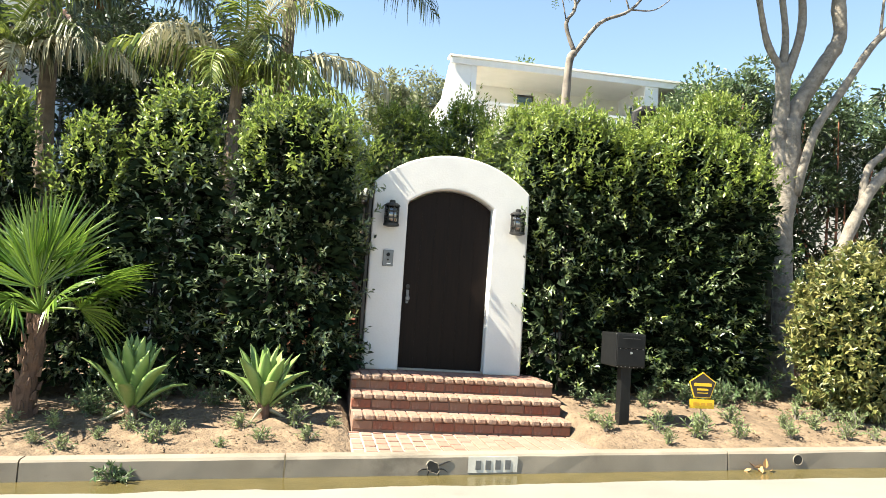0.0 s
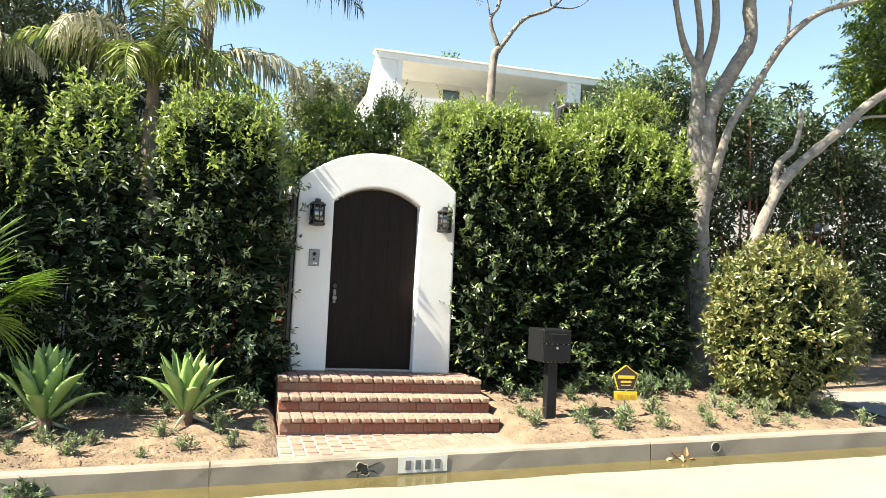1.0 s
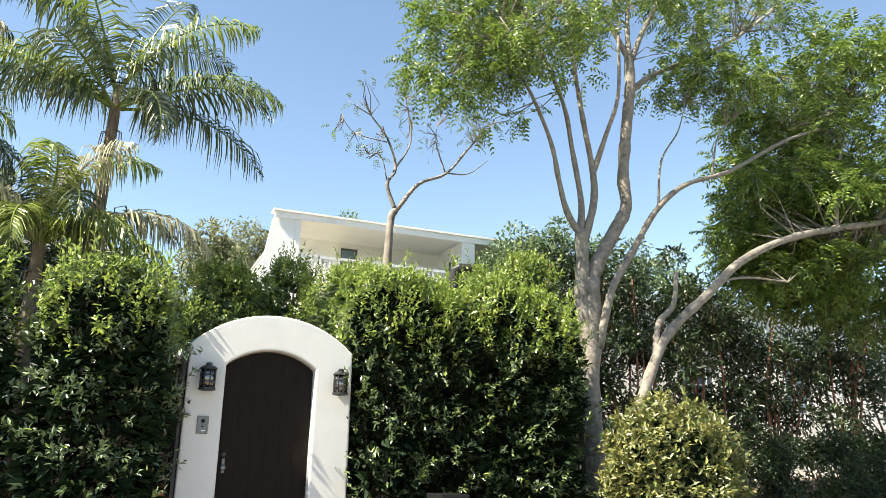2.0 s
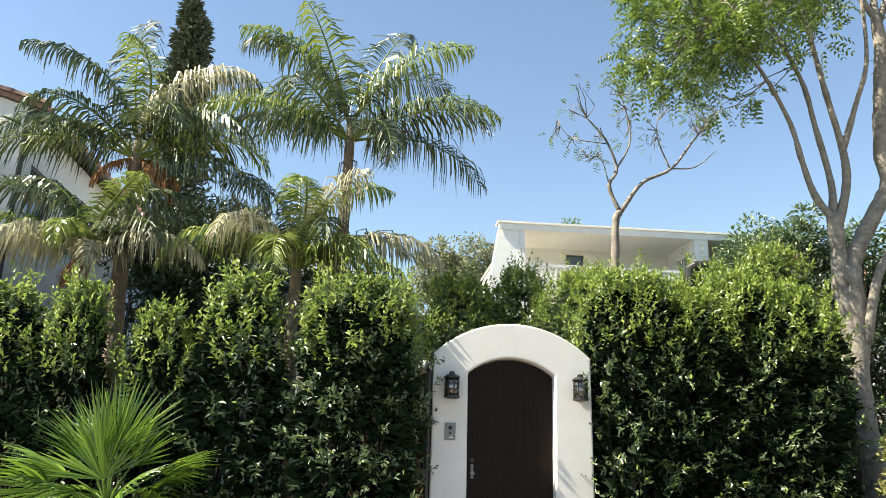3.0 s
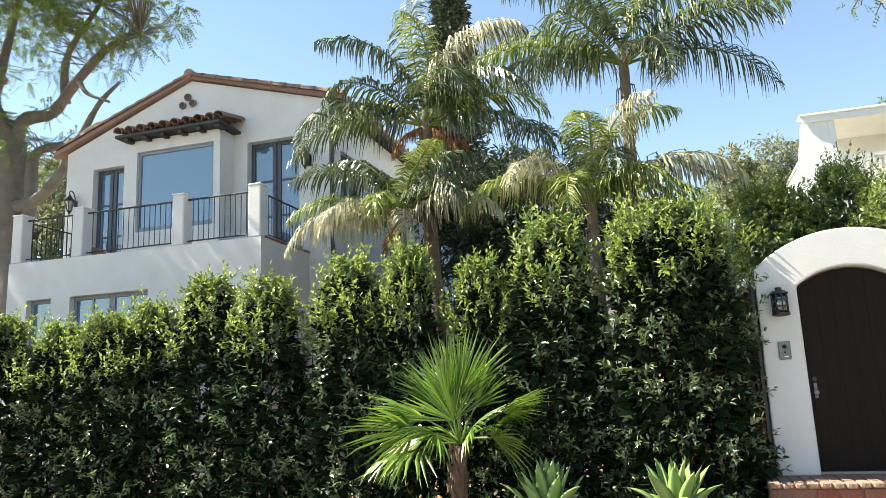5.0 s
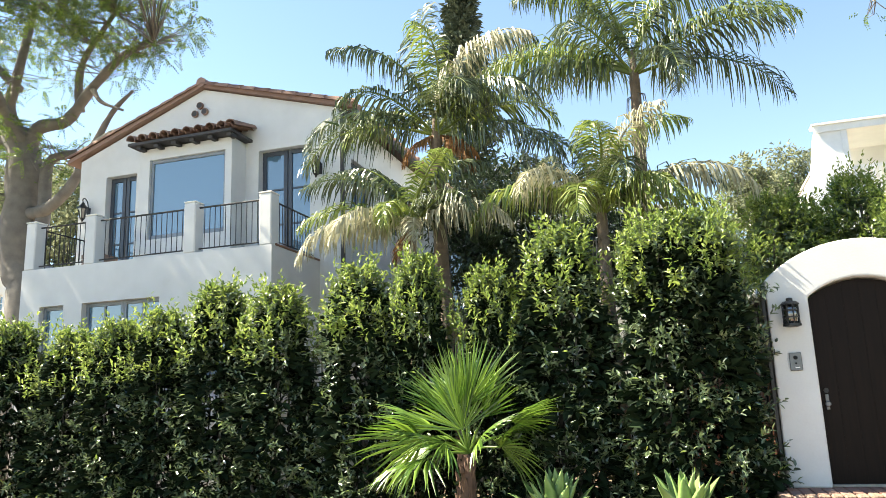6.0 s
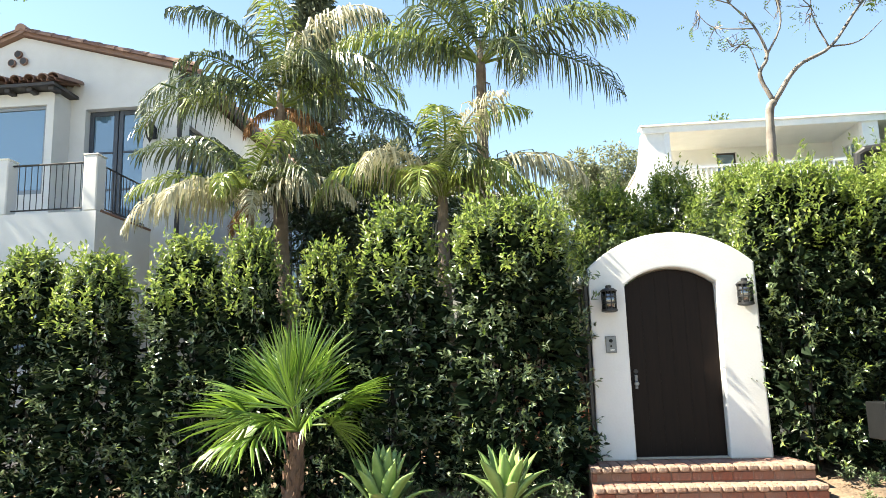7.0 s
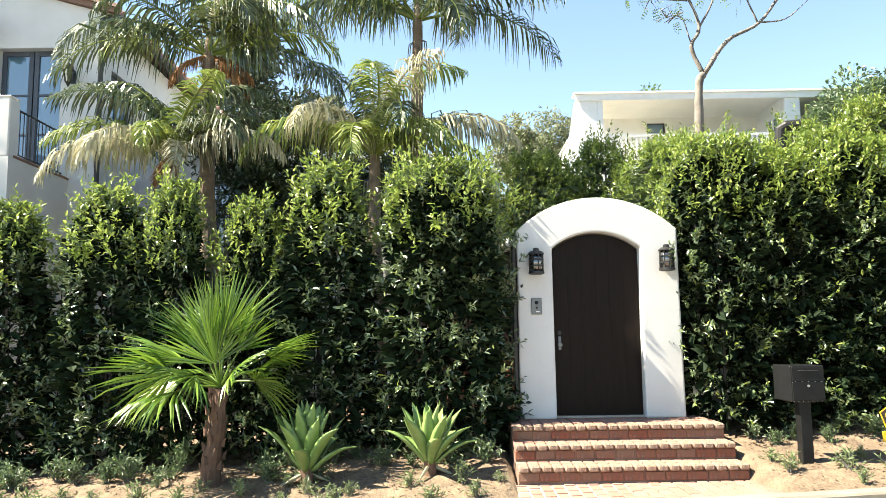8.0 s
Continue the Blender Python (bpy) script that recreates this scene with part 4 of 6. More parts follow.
glazed("window", wing, -1.5, -0.75, 4.75, 5.65, WY + 0.12, 1, 2, FRAMEM, 0.06)
# dark board that stands for the unlit wing rooms
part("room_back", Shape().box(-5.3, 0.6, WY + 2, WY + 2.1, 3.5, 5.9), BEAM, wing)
jb = part("small_balcony", Shape().box(-4.95, -3.55, WY - 0.75, WY, 3.72, 3.84, 0.01), BEAM, wing)
railing(jb, (-4.92, WY - 0.72, 0), (-3.58, WY - 0.72, 0), 3.84, 4.85)
railing(jb, (-4.92, WY - 0.72, 0), (-4.92, WY, 0), 3.84, 4.85)
railing(jb, (-3.58, WY - 0.72, 0), (-3.58, WY, 0), 3.84, 4.85)

# ---- the porch house behind ----
ph = thing("porch_house", "white house with a deep upper porch and flat-pitched roof", "house", (9, 25, 1.0))
ph.location = (9.14, 25, 0.92)
PY = 22.0
part("wing_wall", Shape().prism([(5.50, 1.0), (3.8, 1.0), (4.30, 6.4), (4.72, 8.96), (5.50, 8.98)], PY, PY + 0.35), WHITE, ph, "white battered side wall")
part("back_wall", Shape().wall(5.5, 16.0, 1.0, 9.0, PY + 2.05, PY + 2.35, [(7.35, 7.95, 7.3, 8.83), (5.62, 5.95, 7.3, 8.7)]), CREAM, ph, "cream porch wall")
part("porch_floor", Shape().box(5.5, 13.2, PY + 0.1, PY + 2.05, 6.9, 7.05), CREAM, ph)
part("lower_wall", Shape().box(5.5, 16.0, PY + 0.3, PY + 0.6, 1.0, 6.9), WHITE, ph)
part("soffit", Shape().box(5.35, 14.2, PY - 0.02, PY + 2.05, 8.98, 9.05), CREAM, ph)
part("fascia", Shape().box(4.70, 14.2, PY - 0.08, PY - 0.025, 8.93, 9.12, 0.008), WHITE, ph)
part("roof", Shape().prism([(5.30, 9.12), (14.3, 9.12), (14.3, 9.18), (5.30, 9.18)], PY + 0.35, PY + 8), CREAM, ph, "thin pale roof edge")
part("roof_edge", Shape().prism([(4.66, 9.12), (14.3, 9.12), (14.3, 9.18), (4.66, 9.18)], PY - 0.14, PY + 0.345), CREAM, ph)
part("side_wall", Shape().box(5.35, 5.5, PY + 2.05, PY + 8, 1.0, 9.115), WHITE, ph)
part("side_wall", Shape().box(5.35, 5.5, PY + 0.355, PY + 2.045, 1.0, 7.9), WHITE, ph)
part("solar_panel", Shape().box(6.4, 7.9, PY + 0.1, PY + 1.0, 9.20, 9.25, 0.004), BEAM, ph, "dark solar panel on the roof edge")
part("post", Shape().box(5.36, 5.52, PY - 0.02, PY + 0.14, 1.0, 8.98, 0.01), WHITE, ph)
part("post", Shape().box(10.9, 11.35, PY - 0.02, PY + 0.2, 6.4, 8.98, 0.01), WHITE, ph)
glazed("porch_door", ph, 7.35, 7.95, 7.05, 8.83, PY + 2.13, 1, 1, BEAM, 0.03)
glazed("porch_window", ph, 5.62, 5.95, 7.3, 8.7, PY + 2.13, 1, 2, BEAM, 0.03)
# dark board that stands for the shade behind the porch windows
part("room_back", Shape().box(5.5, 14, PY + 4, PY + 4.1, 6.5, 9.0), BEAM, ph)
rr = Shape().wall(PY + 0.2, PY + 2.05, 6.4, 8.98, 0, 0.2, [(PY + 0.35, PY + 1.3, 7.3, 8.55)])
rr.turned(Matrix(((0, -1, 0, 11.1), (1, 0, 0, 0), (0, 0, 1, 0), (0, 0, 0, 1))))
room = part("side_room", rr, WHITE, ph)
part("pane", Shape().box(10.98, 10.99, PY + 0.35, PY + 1.3, 7.3, 8.55), GLASS, room)
for k in range(1, 3):
    part("glazing_bar", Shape().box(10.94, 10.975, PY + 0.35 + k * 0.317 - 0.015, PY + 0.35 + k * 0.317 + 0.015, 7.3, 8.55), WHITE, room)
part("glazing_bar", Shape().box(10.94, 10.972, PY + 0.35, PY + 1.3, 7.9, 7.94), WHITE, room)
pr = part("porch_railing", Shape().box(5.52, 10.9, PY + 0.02, PY + 0.08, 7.84, 7.92).box(5.52, 10.9, PY + 0.03, PY + 0.07, 7.12, 7.18), WHITE, ph)
bal = mesh_of(Shape().box(-0.025, 0.025, -0.02, 0.02, 0, 0.66), "baluster", WHITE)
for k in range(36):
    piece(bal, "baluster", pr, 5.6 + k * 0.148, PY + 0.05, 7.18)

# bent black flue in front of it
fl = thing("flue_pipe", "black metal flue pipe with a bent cowl", "pipe", (6.55, 12.4, gz(6.55, 12.4)))
part("pipe", Shape().tube([(6.55, 12.4, gz(6.55, 12.4) - 0.1), (6.55, 12.4, 5.12), (6.56, 12.4, 5.26), (6.64, 12.38, 5.32), (6.86, 12.34, 5.33)], [0.085, 0.085, 0.09, 0.09, 0.095], 12), IRON, fl)
part("collar", Shape().tube([(6.55, 12.4, 5.06), (6.55, 12.4, 5.12)], 0.105, 12), IRON, fl)

# neighbouring houses
nb_ = thing("neighbour_house", "low white house with small-paned windows beyond the tree", "house", (-25, 24, 2))
part("front_wall", Shape().wall(-32, -22.9, 0.2, 7.6, 22, 22.3, [(-25.2, -24.7, 5.7, 6.6), (-24.5, -24.0, 5.7, 6.6), (-23.8, -23.3, 5.7, 6.6)]), CREAM, nb_)
for x in (-25.2, -24.5, -23.8):
    glazed("window", nb_, x, x + 0.5, 5.7, 6.6, 22.1, 2, 3, WHITE, 0.04)
part("side_wall", Shape().box(-23.2, -22.9, 22.3, 28, 0.2, 7.6), CREAM, nb_)
part("roof", Shape().prism([(-32.2, 7.6), (-22.6, 7.6), (-22.8, 7.9), (-32, 8.8)], 21.8, 28), GREYF, nb_)
part("red_panel", Shape().box(-26.1, -25.45, 21.9, 21.98, 5.2, 6.4, 0.01), REDP, nb_)
rw = thing("white_side_house", "sunlit white house wall behind dark shrubs", "house", (18, 17.5, 1.0))
part("front_wall", Shape().wall(10.2, 27, 0.8, 6.4, 17.6, 17.9, [(12.4, 13.4, 3.4, 4.9), (16.0, 17.2, 3.4, 4.9), (20, 21.2, 3.4, 4.9)]), WHITE, rw)
for x in (12.4, 16.0, 20.0):
    glazed("window", rw, x, x + 1.0, 3.4, 4.9, 17.7, 2, 2, WHITE, 0.05)
part("side_wall", Shape().box(10.2, 10.5, 17.9, 24, 0.8, 6.4), WHITE, rw)
part("roof", Shape().prism([(10.0, 6.4), (27.2, 6.4), (27.2, 6.6), (10.0, 6.6)], 17.4, 24.2), GREYF, rw)


# ---- hedge ----
def hedge_face(rng, n, rx, ry, h, top, bottom=0.02, deep=0.34):
    """Points on the lumpy outer face of one column of the hedge from its foot at z = 0, the way out of it, and the height share."""
    ph = rng.uniform(0, 6.28, 8)
    a = rng.uniform(0, 2 * np.pi, n)
    u = rng.uniform(bottom, 1, n)
    lump = 1 + 0.13 * np.sin(3 * a + ph[0] + 5 * u) + 0.11 * np.sin(13 * u + ph[1] + 2 * a) + 0.09 * np.sin(5 * a - 19 * u + ph[2])
    prof = np.clip(1.16 - 0.22 * u, 0.94, 1.12) * np.where(u > top, np.sqrt(np.clip(1 - ((u - top) / (1 - top)) ** 2 * 0.93, 0.02, 1)), 1)
    r = prof * lump * (1.08 - deep * rng.uniform(0, 1, n))
    c = np.stack([np.cos(a), np.sin(a), np.zeros(n)], 1)
    sq = (np.abs(c[:, 0]) ** 3 + np.abs(c[:, 1]) ** 3) ** (-1 / 3)
    return np.stack([rx * r * c[:, 0] * sq, ry * r * c[:, 1] * sq, u * h], 1), c, u


def sprig_leaves(rng, P, D, U, k, length, size, wild=0.75):
    """k leaves along a short stem from each point, and how far along its stem each one sits."""
    n = len(P)
    out = []
    for j in range(k):
        s = (j + 0.5) / k
        at = P + D * length * s + rng.normal(0, 0.012, P.shape)
        d = D * (0.25 + 0.5 * s) + unit(rng.normal(0, 1, P.shape)) * wild
        nn = np.array([0, 0, 0.9]) + D * 0.2 + rng.normal(0, 0.4, P.shape)
        out.append((at, d, nn, size * rng.uniform(0.75, 1.25, n), np.full(n, s), U))
    return [np.concatenate([o[q] for o in out]) for q in range(6)]


def hedge_plant(seed, rx, ry, h, n, label, group, shoots=0.06, top=0.75, inner=None):
    rng = np.random.default_rng(seed)
    t = thing("hedge_shrub", label, "hedge", (0, 0, 0), group)
    P, c, u = hedge_face(rng, n // 5, rx, ry, h, top, 0.02, 0.55)
    ang = np.arctan2(c[:, 1], c[:, 0])
    open_ = np.sin(4 * ang + 11 * u + seed) * np.sin(3 * ang - 23 * u * h / 3 + 2 * seed) + 0.6 * np.sin(9 * ang + 37 * u + seed)
    keep = (open_ + rng.normal(0, 0.35, len(u)) > 0.02) | (u > 0.92)
    P, c, u = P[keep], c[keep], u[keep]
    D = unit(c * 0.75 + np.array([0, 0, 0.55]) + rng.normal(0, 0.35, P.shape) + np.array([0, 0, 1.2]) * np.clip((u - top) / (1 - top), 0, 1)[:, None])
    at, d, nn, s, along, U = sprig_leaves(rng, P - D * 0.05, D, u, 9, 0.15, 0.070)
    # new growth towards the top; its bright share also stands for sun there
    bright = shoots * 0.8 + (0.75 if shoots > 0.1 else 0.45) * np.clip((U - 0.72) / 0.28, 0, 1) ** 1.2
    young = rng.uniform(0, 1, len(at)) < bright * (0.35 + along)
    part("foliage", leaves(at[~young], d[~young], nn[~young], s[~young], s[~young] * 0.40), LEAF, t, "dense dark glossy leaves", kind="stuff")
    part("young_growth", leaves(at[young], d[young], nn[young], s[young] * 1.05, s[young] * 0.42), SHOOT, t, "yellow-green new leaves, brightened as if sunlit", kind="stuff")
    # long shoots that stand out of the top and the face
    k = int(n / 75)
    P2, c2, u2 = hedge_face(rng, k, rx, ry, h, top, 0.68, 0.1)
    D2 = unit(c2 * 0.35 + np.array([0, 0, 1.0]) + rng.normal(0, 0.25, P2.shape))
    at, d, nn, s, along, U = sprig_leaves(rng, P2 - D2 * 0.05, D2 * rng.uniform(0.3, 1.35, (len(P2), 1)), u2, 13, 0.34, 0.070, 0.6)
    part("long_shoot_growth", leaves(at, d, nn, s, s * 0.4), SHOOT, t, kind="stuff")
    # inner leaves fill the gaps; CORE's near-black stands for the shade there
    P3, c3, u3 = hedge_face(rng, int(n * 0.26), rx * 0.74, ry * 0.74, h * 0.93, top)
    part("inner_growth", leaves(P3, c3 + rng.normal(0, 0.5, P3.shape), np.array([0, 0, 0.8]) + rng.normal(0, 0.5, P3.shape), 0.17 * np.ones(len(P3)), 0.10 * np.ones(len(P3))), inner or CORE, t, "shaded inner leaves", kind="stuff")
    rr = random.Random(seed)
    for j in range(3):
        st = Shape()
        x, y = rr.uniform(-0.25, 0.25), rr.uniform(-0.25, 0.1)
        limb(st, [(x * 0.5, y * 0.5, -0.15), (x, y, 0.5), (x * 1.6, y * 1.3, h * 0.55), (x * 0.8, y, h * 0.9)], 0.026, 0.008, 6)
        part("stem", st, GREYBARK, t)
    return t


LEFT_LABEL = "tall narrow clipped hedge shrub with dark glossy leaves"
protos = [hedge_plant(11 + k, 0.435, 0.50, 3.1, 7600, LEFT_LABEL, "street hedge", top=t_) for k, t_ in enumerate((0.50, 0.38, 0.60))]
LEFT = [(-16.4, 3.3, 0), (-15.4, 3.5, 1), (-14.4, 3.4, 2), (-13.5, 3.5, 0), (-12.5, 3.4, 1), (-11.5, 3.5, 2), (-10.5, 3.45, 0), (-9.6, 3.52, 1), (-8.7, 3.55, 2),
        (-7.65, 3.38, 0), (-6.75, 3.45, 2), (-6.05, 3.55, 0), (-5.15, 3.85, 1), (-4.2, 3.50, 1), (-3.05, 3.70, 0), (-2.22, 3.74, 1), (-1.3, 3.52, 1), (-0.42, 3.94, 1)]
used = set()
for k, (x, top_z, v) in enumerate(LEFT):
    y = 9.02 + 0.05 * math.sin(k * 2.3)
    h = top_z - (0.22 if x < -4.5 else 0.0) - gz(x, y)
    sx = 0.84 if x in (-2.22, -1.3) else 1.22 if x == -0.42 else 1.16 if x in (-4.2, -5.15, -3.05) else 1.0
    turn = 0 if k % 2 else math.pi
    if v not in used:
        used.add(v)
        protos[v].matrix_basis = Matrix.Translation((x, y, gz(x, y) - 0.02)) @ Matrix.Rotation(turn, 4, "Z") @ Matrix.Diagonal((sx, 1, h / 3.1, 1))
    else:
        c = copy_thing(protos[v], Matrix.Identity(4))
        c.matrix_basis = Matrix.Translation((x, y, gz(x, y) - 0.02)) @ Matrix.Rotation(turn, 4, "Z") @ Matrix.Diagonal((sx, 1, h / 3.1, 1))
big = hedge_plant(31, 0.66, 0.52, 3.25, 12500, "broad clipped hedge shrub with dark glossy leaves beside the gateway", "street hedge", top=0.80)
big.matrix_basis = Matrix.Translation((0.97, 8.90, gz(0.93, 9.0) - 0.02)) @ Matrix.Diagonal((1.04, 1.08, 1.0, 1))
RIGHT_LABEL = "tall thick clipped hedge shrub with glossy leaves"
pr0 = hedge_plant(41, 0.72, 0.60, 3.7, 10800, RIGHT_LABEL, "street hedge", shoots=0.14, top=0.74)
pr1 = hedge_plant(42, 0.72, 0.60, 3.7, 10800, RIGHT_LABEL, "street hedge", shoots=0.22, top=0.78)
RIGHT = [(4.30, 4.30, 0), (5.06, 4.08, 1), (5.72, 4.32, 0), (6.34, 4.20, 1)]
for k, (x, tz, v) in enumerate(RIGHT):
    p = (pr0, pr1)[v]
    o = p if k < 2 else copy_thing(p, Matrix.Identity(4))
    o.matrix_basis = Matrix.Translation((x, 9.36, gz(x, 9.16) - 0.02)) @ Matrix.Rotation(0 if k < 2 else math.pi, 4, "Z") @ Matrix.Diagonal((0.84, 1.35, (tz - gz(x, 9.16)) / 3.7, 1))
# second row behind the gateway, full sun put into its lighter leaf colours
bk = hedge_plant(51, 0.85, 0.7, 4.2, 9500, "green garden shrub behind the gateway, leaves brightened for full sun", "garden shrubs", shoots=0.95, top=0.6, inner=COVER)
bk2 = hedge_plant(52, 0.85, 0.7, 4.2, 9500, "green garden shrub behind the gateway, leaves brightened for full sun", "garden shrubs", shoots=0.70, top=0.62, inner=LEAF)
BACK = [(2.55, 12.8, 5.0, 0), (3.7, 13.0, 5.2, 0), (4.9, 12.8, 5.0, 1), (6.0, 13.2, 5.0, 0), (7.2, 13.2, 5.55, 0), (8.4, 13.0, 5.9, 1), (1.35, 13.6, 4.55, 1), (5.5, 11.2, 4.65, 1), (6.9, 11.0, 4.55, 0), (4.25, 11.0, 4.75, 1), (5.35, 13.6, 5.0, 0), (3.1, 14.4, 5.0, 0)]
seen = set()
for k, (x, y, tz, v) in enumerate(BACK):
    p = (bk, bk2)[v]
    o = p if v not in seen else copy_thing(p, Matrix.Identity(4))
    seen.add(v)
    o.matrix_basis = Matrix.Translation((x, y, gz(x, y) - 0.02)) @ Matrix.Rotation(k * 1.3, 4, "Z") @ Matrix.Diagonal((1, 1, (tz - gz(x, y)) / 4.2, 1))


# ---- low growth on the bed ----
def tuft(seed, r, h, n, mat, size, name, label, group):
    rng = np.random.default_rng(seed)
    t = thing(name, label, "plant", (0, 0, 0), group)
    k = max(6, n // 11)
    a = rng.uniform(0, 6.28, k)
    lean = rng.uniform(0.05, 1, k)
    P, D = [], []
    st = Shape()
    for i in range(k):
        tip = np.array([math.cos(a[i]) * r * lean[i], math.sin(a[i]) * r * lean[i], h * (1.05 - 0.55 * lean[i] ** 2) * rng.uniform(0.7, 1.1)])
        st.tube([(0, 0, -0.03), tuple(tip * 0.5 + np.array([0, 0, 0.02])), tuple(tip)], [0.004, 0.003, 0.0015], 4)
        for j in range(11):
            s = 0.25 + 0.75 * j / 10
            P.append(tip * s)
            D.append(unit(tip) * 0.6 + rng.normal(0, 0.7, 3))
    P, D = np.array(P), np.array(D)
    part("leaf_tuft", leaves(P, D, np.array([0, 0, 1.0]) + rng.normal(0, 0.4, P.shape), size * rng.uniform(0.7, 1.3, len(P)), size * (0.24 if mat is TUFT else 0.40) * rng.uniform(0.8, 1.2, len(P))), mat, t)
    part("stem_tuft", st, GREYBARK, t, kind="stuff")
    return t


tufts = [tuft(60 + k, 0.11, 0.13, 150, TUFT, 0.040, "seedling_plant", "small grey-green seedling on dry soil", "bed seedlings") for k in range(3)]
covers = [tuft(70 + k, 0.20, 0.24, 260, COVER, 0.055, "ground_cover_shrub", "low leafy green shrub at the hedge foot", "low shrubs") for k in range(3)]
rng = random.Random(21)


def scatter(protos_, spots, smin, smax):
    first = set()
    for k, (x, y) in enumerate(spots):
        v = k % len(protos_)
        o = protos_[v] if v not in first else copy_thing(protos_[v], Matrix.Identity(4))
        first.add(v)
        s = rng.uniform(smin, smax)
        o.matrix_basis = Matrix.Translation((x, y, gz(x, y) - 0.012)) @ Matrix.Rotation(rng.uniform(0, 6.28), 4, "Z") @ Matrix.Diagonal((s, s, s * rng.uniform(0.85, 1.15), 1))


spots = []
for k in range(400):
    x, y = rng.uniform(-6.5, 8.0), rng.uniform(6.92, 7.75)
    if 1.5 < x < 4.1 or any((x - a) ** 2 + (y - b) ** 2 < 0.30 ** 2 for a, b in spots):
        continue
    if abs(x - 4.44) < 0.2 and y > 7.3:
        continue
    spots.append((x, y))
scatter(tufts, spots[:78], 0.8, 1.6)
spots = []
for k in range(1200):
    x, y = rng.uniform(-8, 7.6), rng.uniform(7.85, 8.55)
    if 1.45 < x < 4.05 or abs(x + 1.4) < 0.25 or any((x - a) ** 2 + (y - b) ** 2 < 0.20 ** 2 for a, b in spots):
        continue
    if x < 4 and y < 8.0 and rng.random() < 0.5:
        continue
    if x > 4 and y < 8.15:
        continue
    spots.append((x, y))
scatter(covers, spots[:74], 0.5, 1.2)
stones = thing("soil_clods", "scattered small clods and stones on the bed", "stones", (0, 7, zb(0)), kind="stuff")
cl = Shape()
for k in range(2600):
    x, y = rng.uniform(-6, 8), 6.82 + 1.6 * rng.random() ** 1.2
    if 1.55 < x < 4.0:
        continue
    r = 0.004 + 0.020 * rng.random() ** 4
    z = gz(x, y) + 0.005
    cl.add([(x - r, y, z), (x + r * 0.8, y - r, z), (x + r, y + r * 0.7, z), (x, y + r, z + r * 0.2), (x, y, z + r * 1.1)], [(0, 1, 4), (1, 2, 4), (2, 3, 4), (3, 0, 4)])
part("clods", cl, SOIL, stones)
r_ = np.random.default_rng(15)
nl = 1500
lx, ly = r_.uniform(-7.5, 7.6, nl), 8.75 - 1.7 * r_.uniform(0, 1, nl) ** 1.7
ok = (lx < 1.5) | (lx > 4.05)
lx, ly = lx[ok], ly[ok]
lp = np.array([(a, b, gz(a, b) + 0.010) for a, b in zip(lx, ly)])
ld, ln = r_.normal(0, 1, lp.shape), r_.normal(0, 0.35, lp.shape) + np.array([0, 0, 1.0])
ld[:, 2] = r_.normal(0, 0.12, len(lp))
lit = thing("leaf_litter", "scattered dry brown fallen leaves on the bed soil", "leaves", (0, 8, zb(0)), kind="stuff")
littm = material("dry_brown_litter", (0.20, 0.12, 0.065), (0.09, 0.055, 0.032), 0.85, island=True, bump=0)
part("leaves", leaves(lp, ld, ln, r_.uniform(0.025, 0.075, len(lp)), r_.uniform(0.010, 0.026, len(lp))), littm, lit)
weeds = tuft(79, 0.16, 0.13, 160, COVER, 0.06, "kerb_weed", "green weed growing from the gutter joint", "weeds")
weeds.location = (-0.27, 6.56, zb(-0.27))
leafm = material("dry_fallen_leaf", (0.45, 0.27, 0.12), (0.30, 0.16, 0.07), 0.8)
fl_ = thing("fallen_leaf_pile", "few dry curled leaves in the gutter", "leaves", (5.42, 6.55, zb(5.4)), kind="stuff")
r_ = np.random.default_rng(5)
part("leaves", leaves(np.array([5.38, 6.55, zb(5.38) + 0.03]) + r_.normal(0, 0.04, (9, 3)) * np.array([1.6, 0.5, 0.3]), r_.normal(0, 1, (9, 3)), r_.normal(0, 1, (9, 3)) + np.array([0, 0, 1]), 0.10 * np.ones(9), 0.05 * np.ones(9)), leafm, fl_)


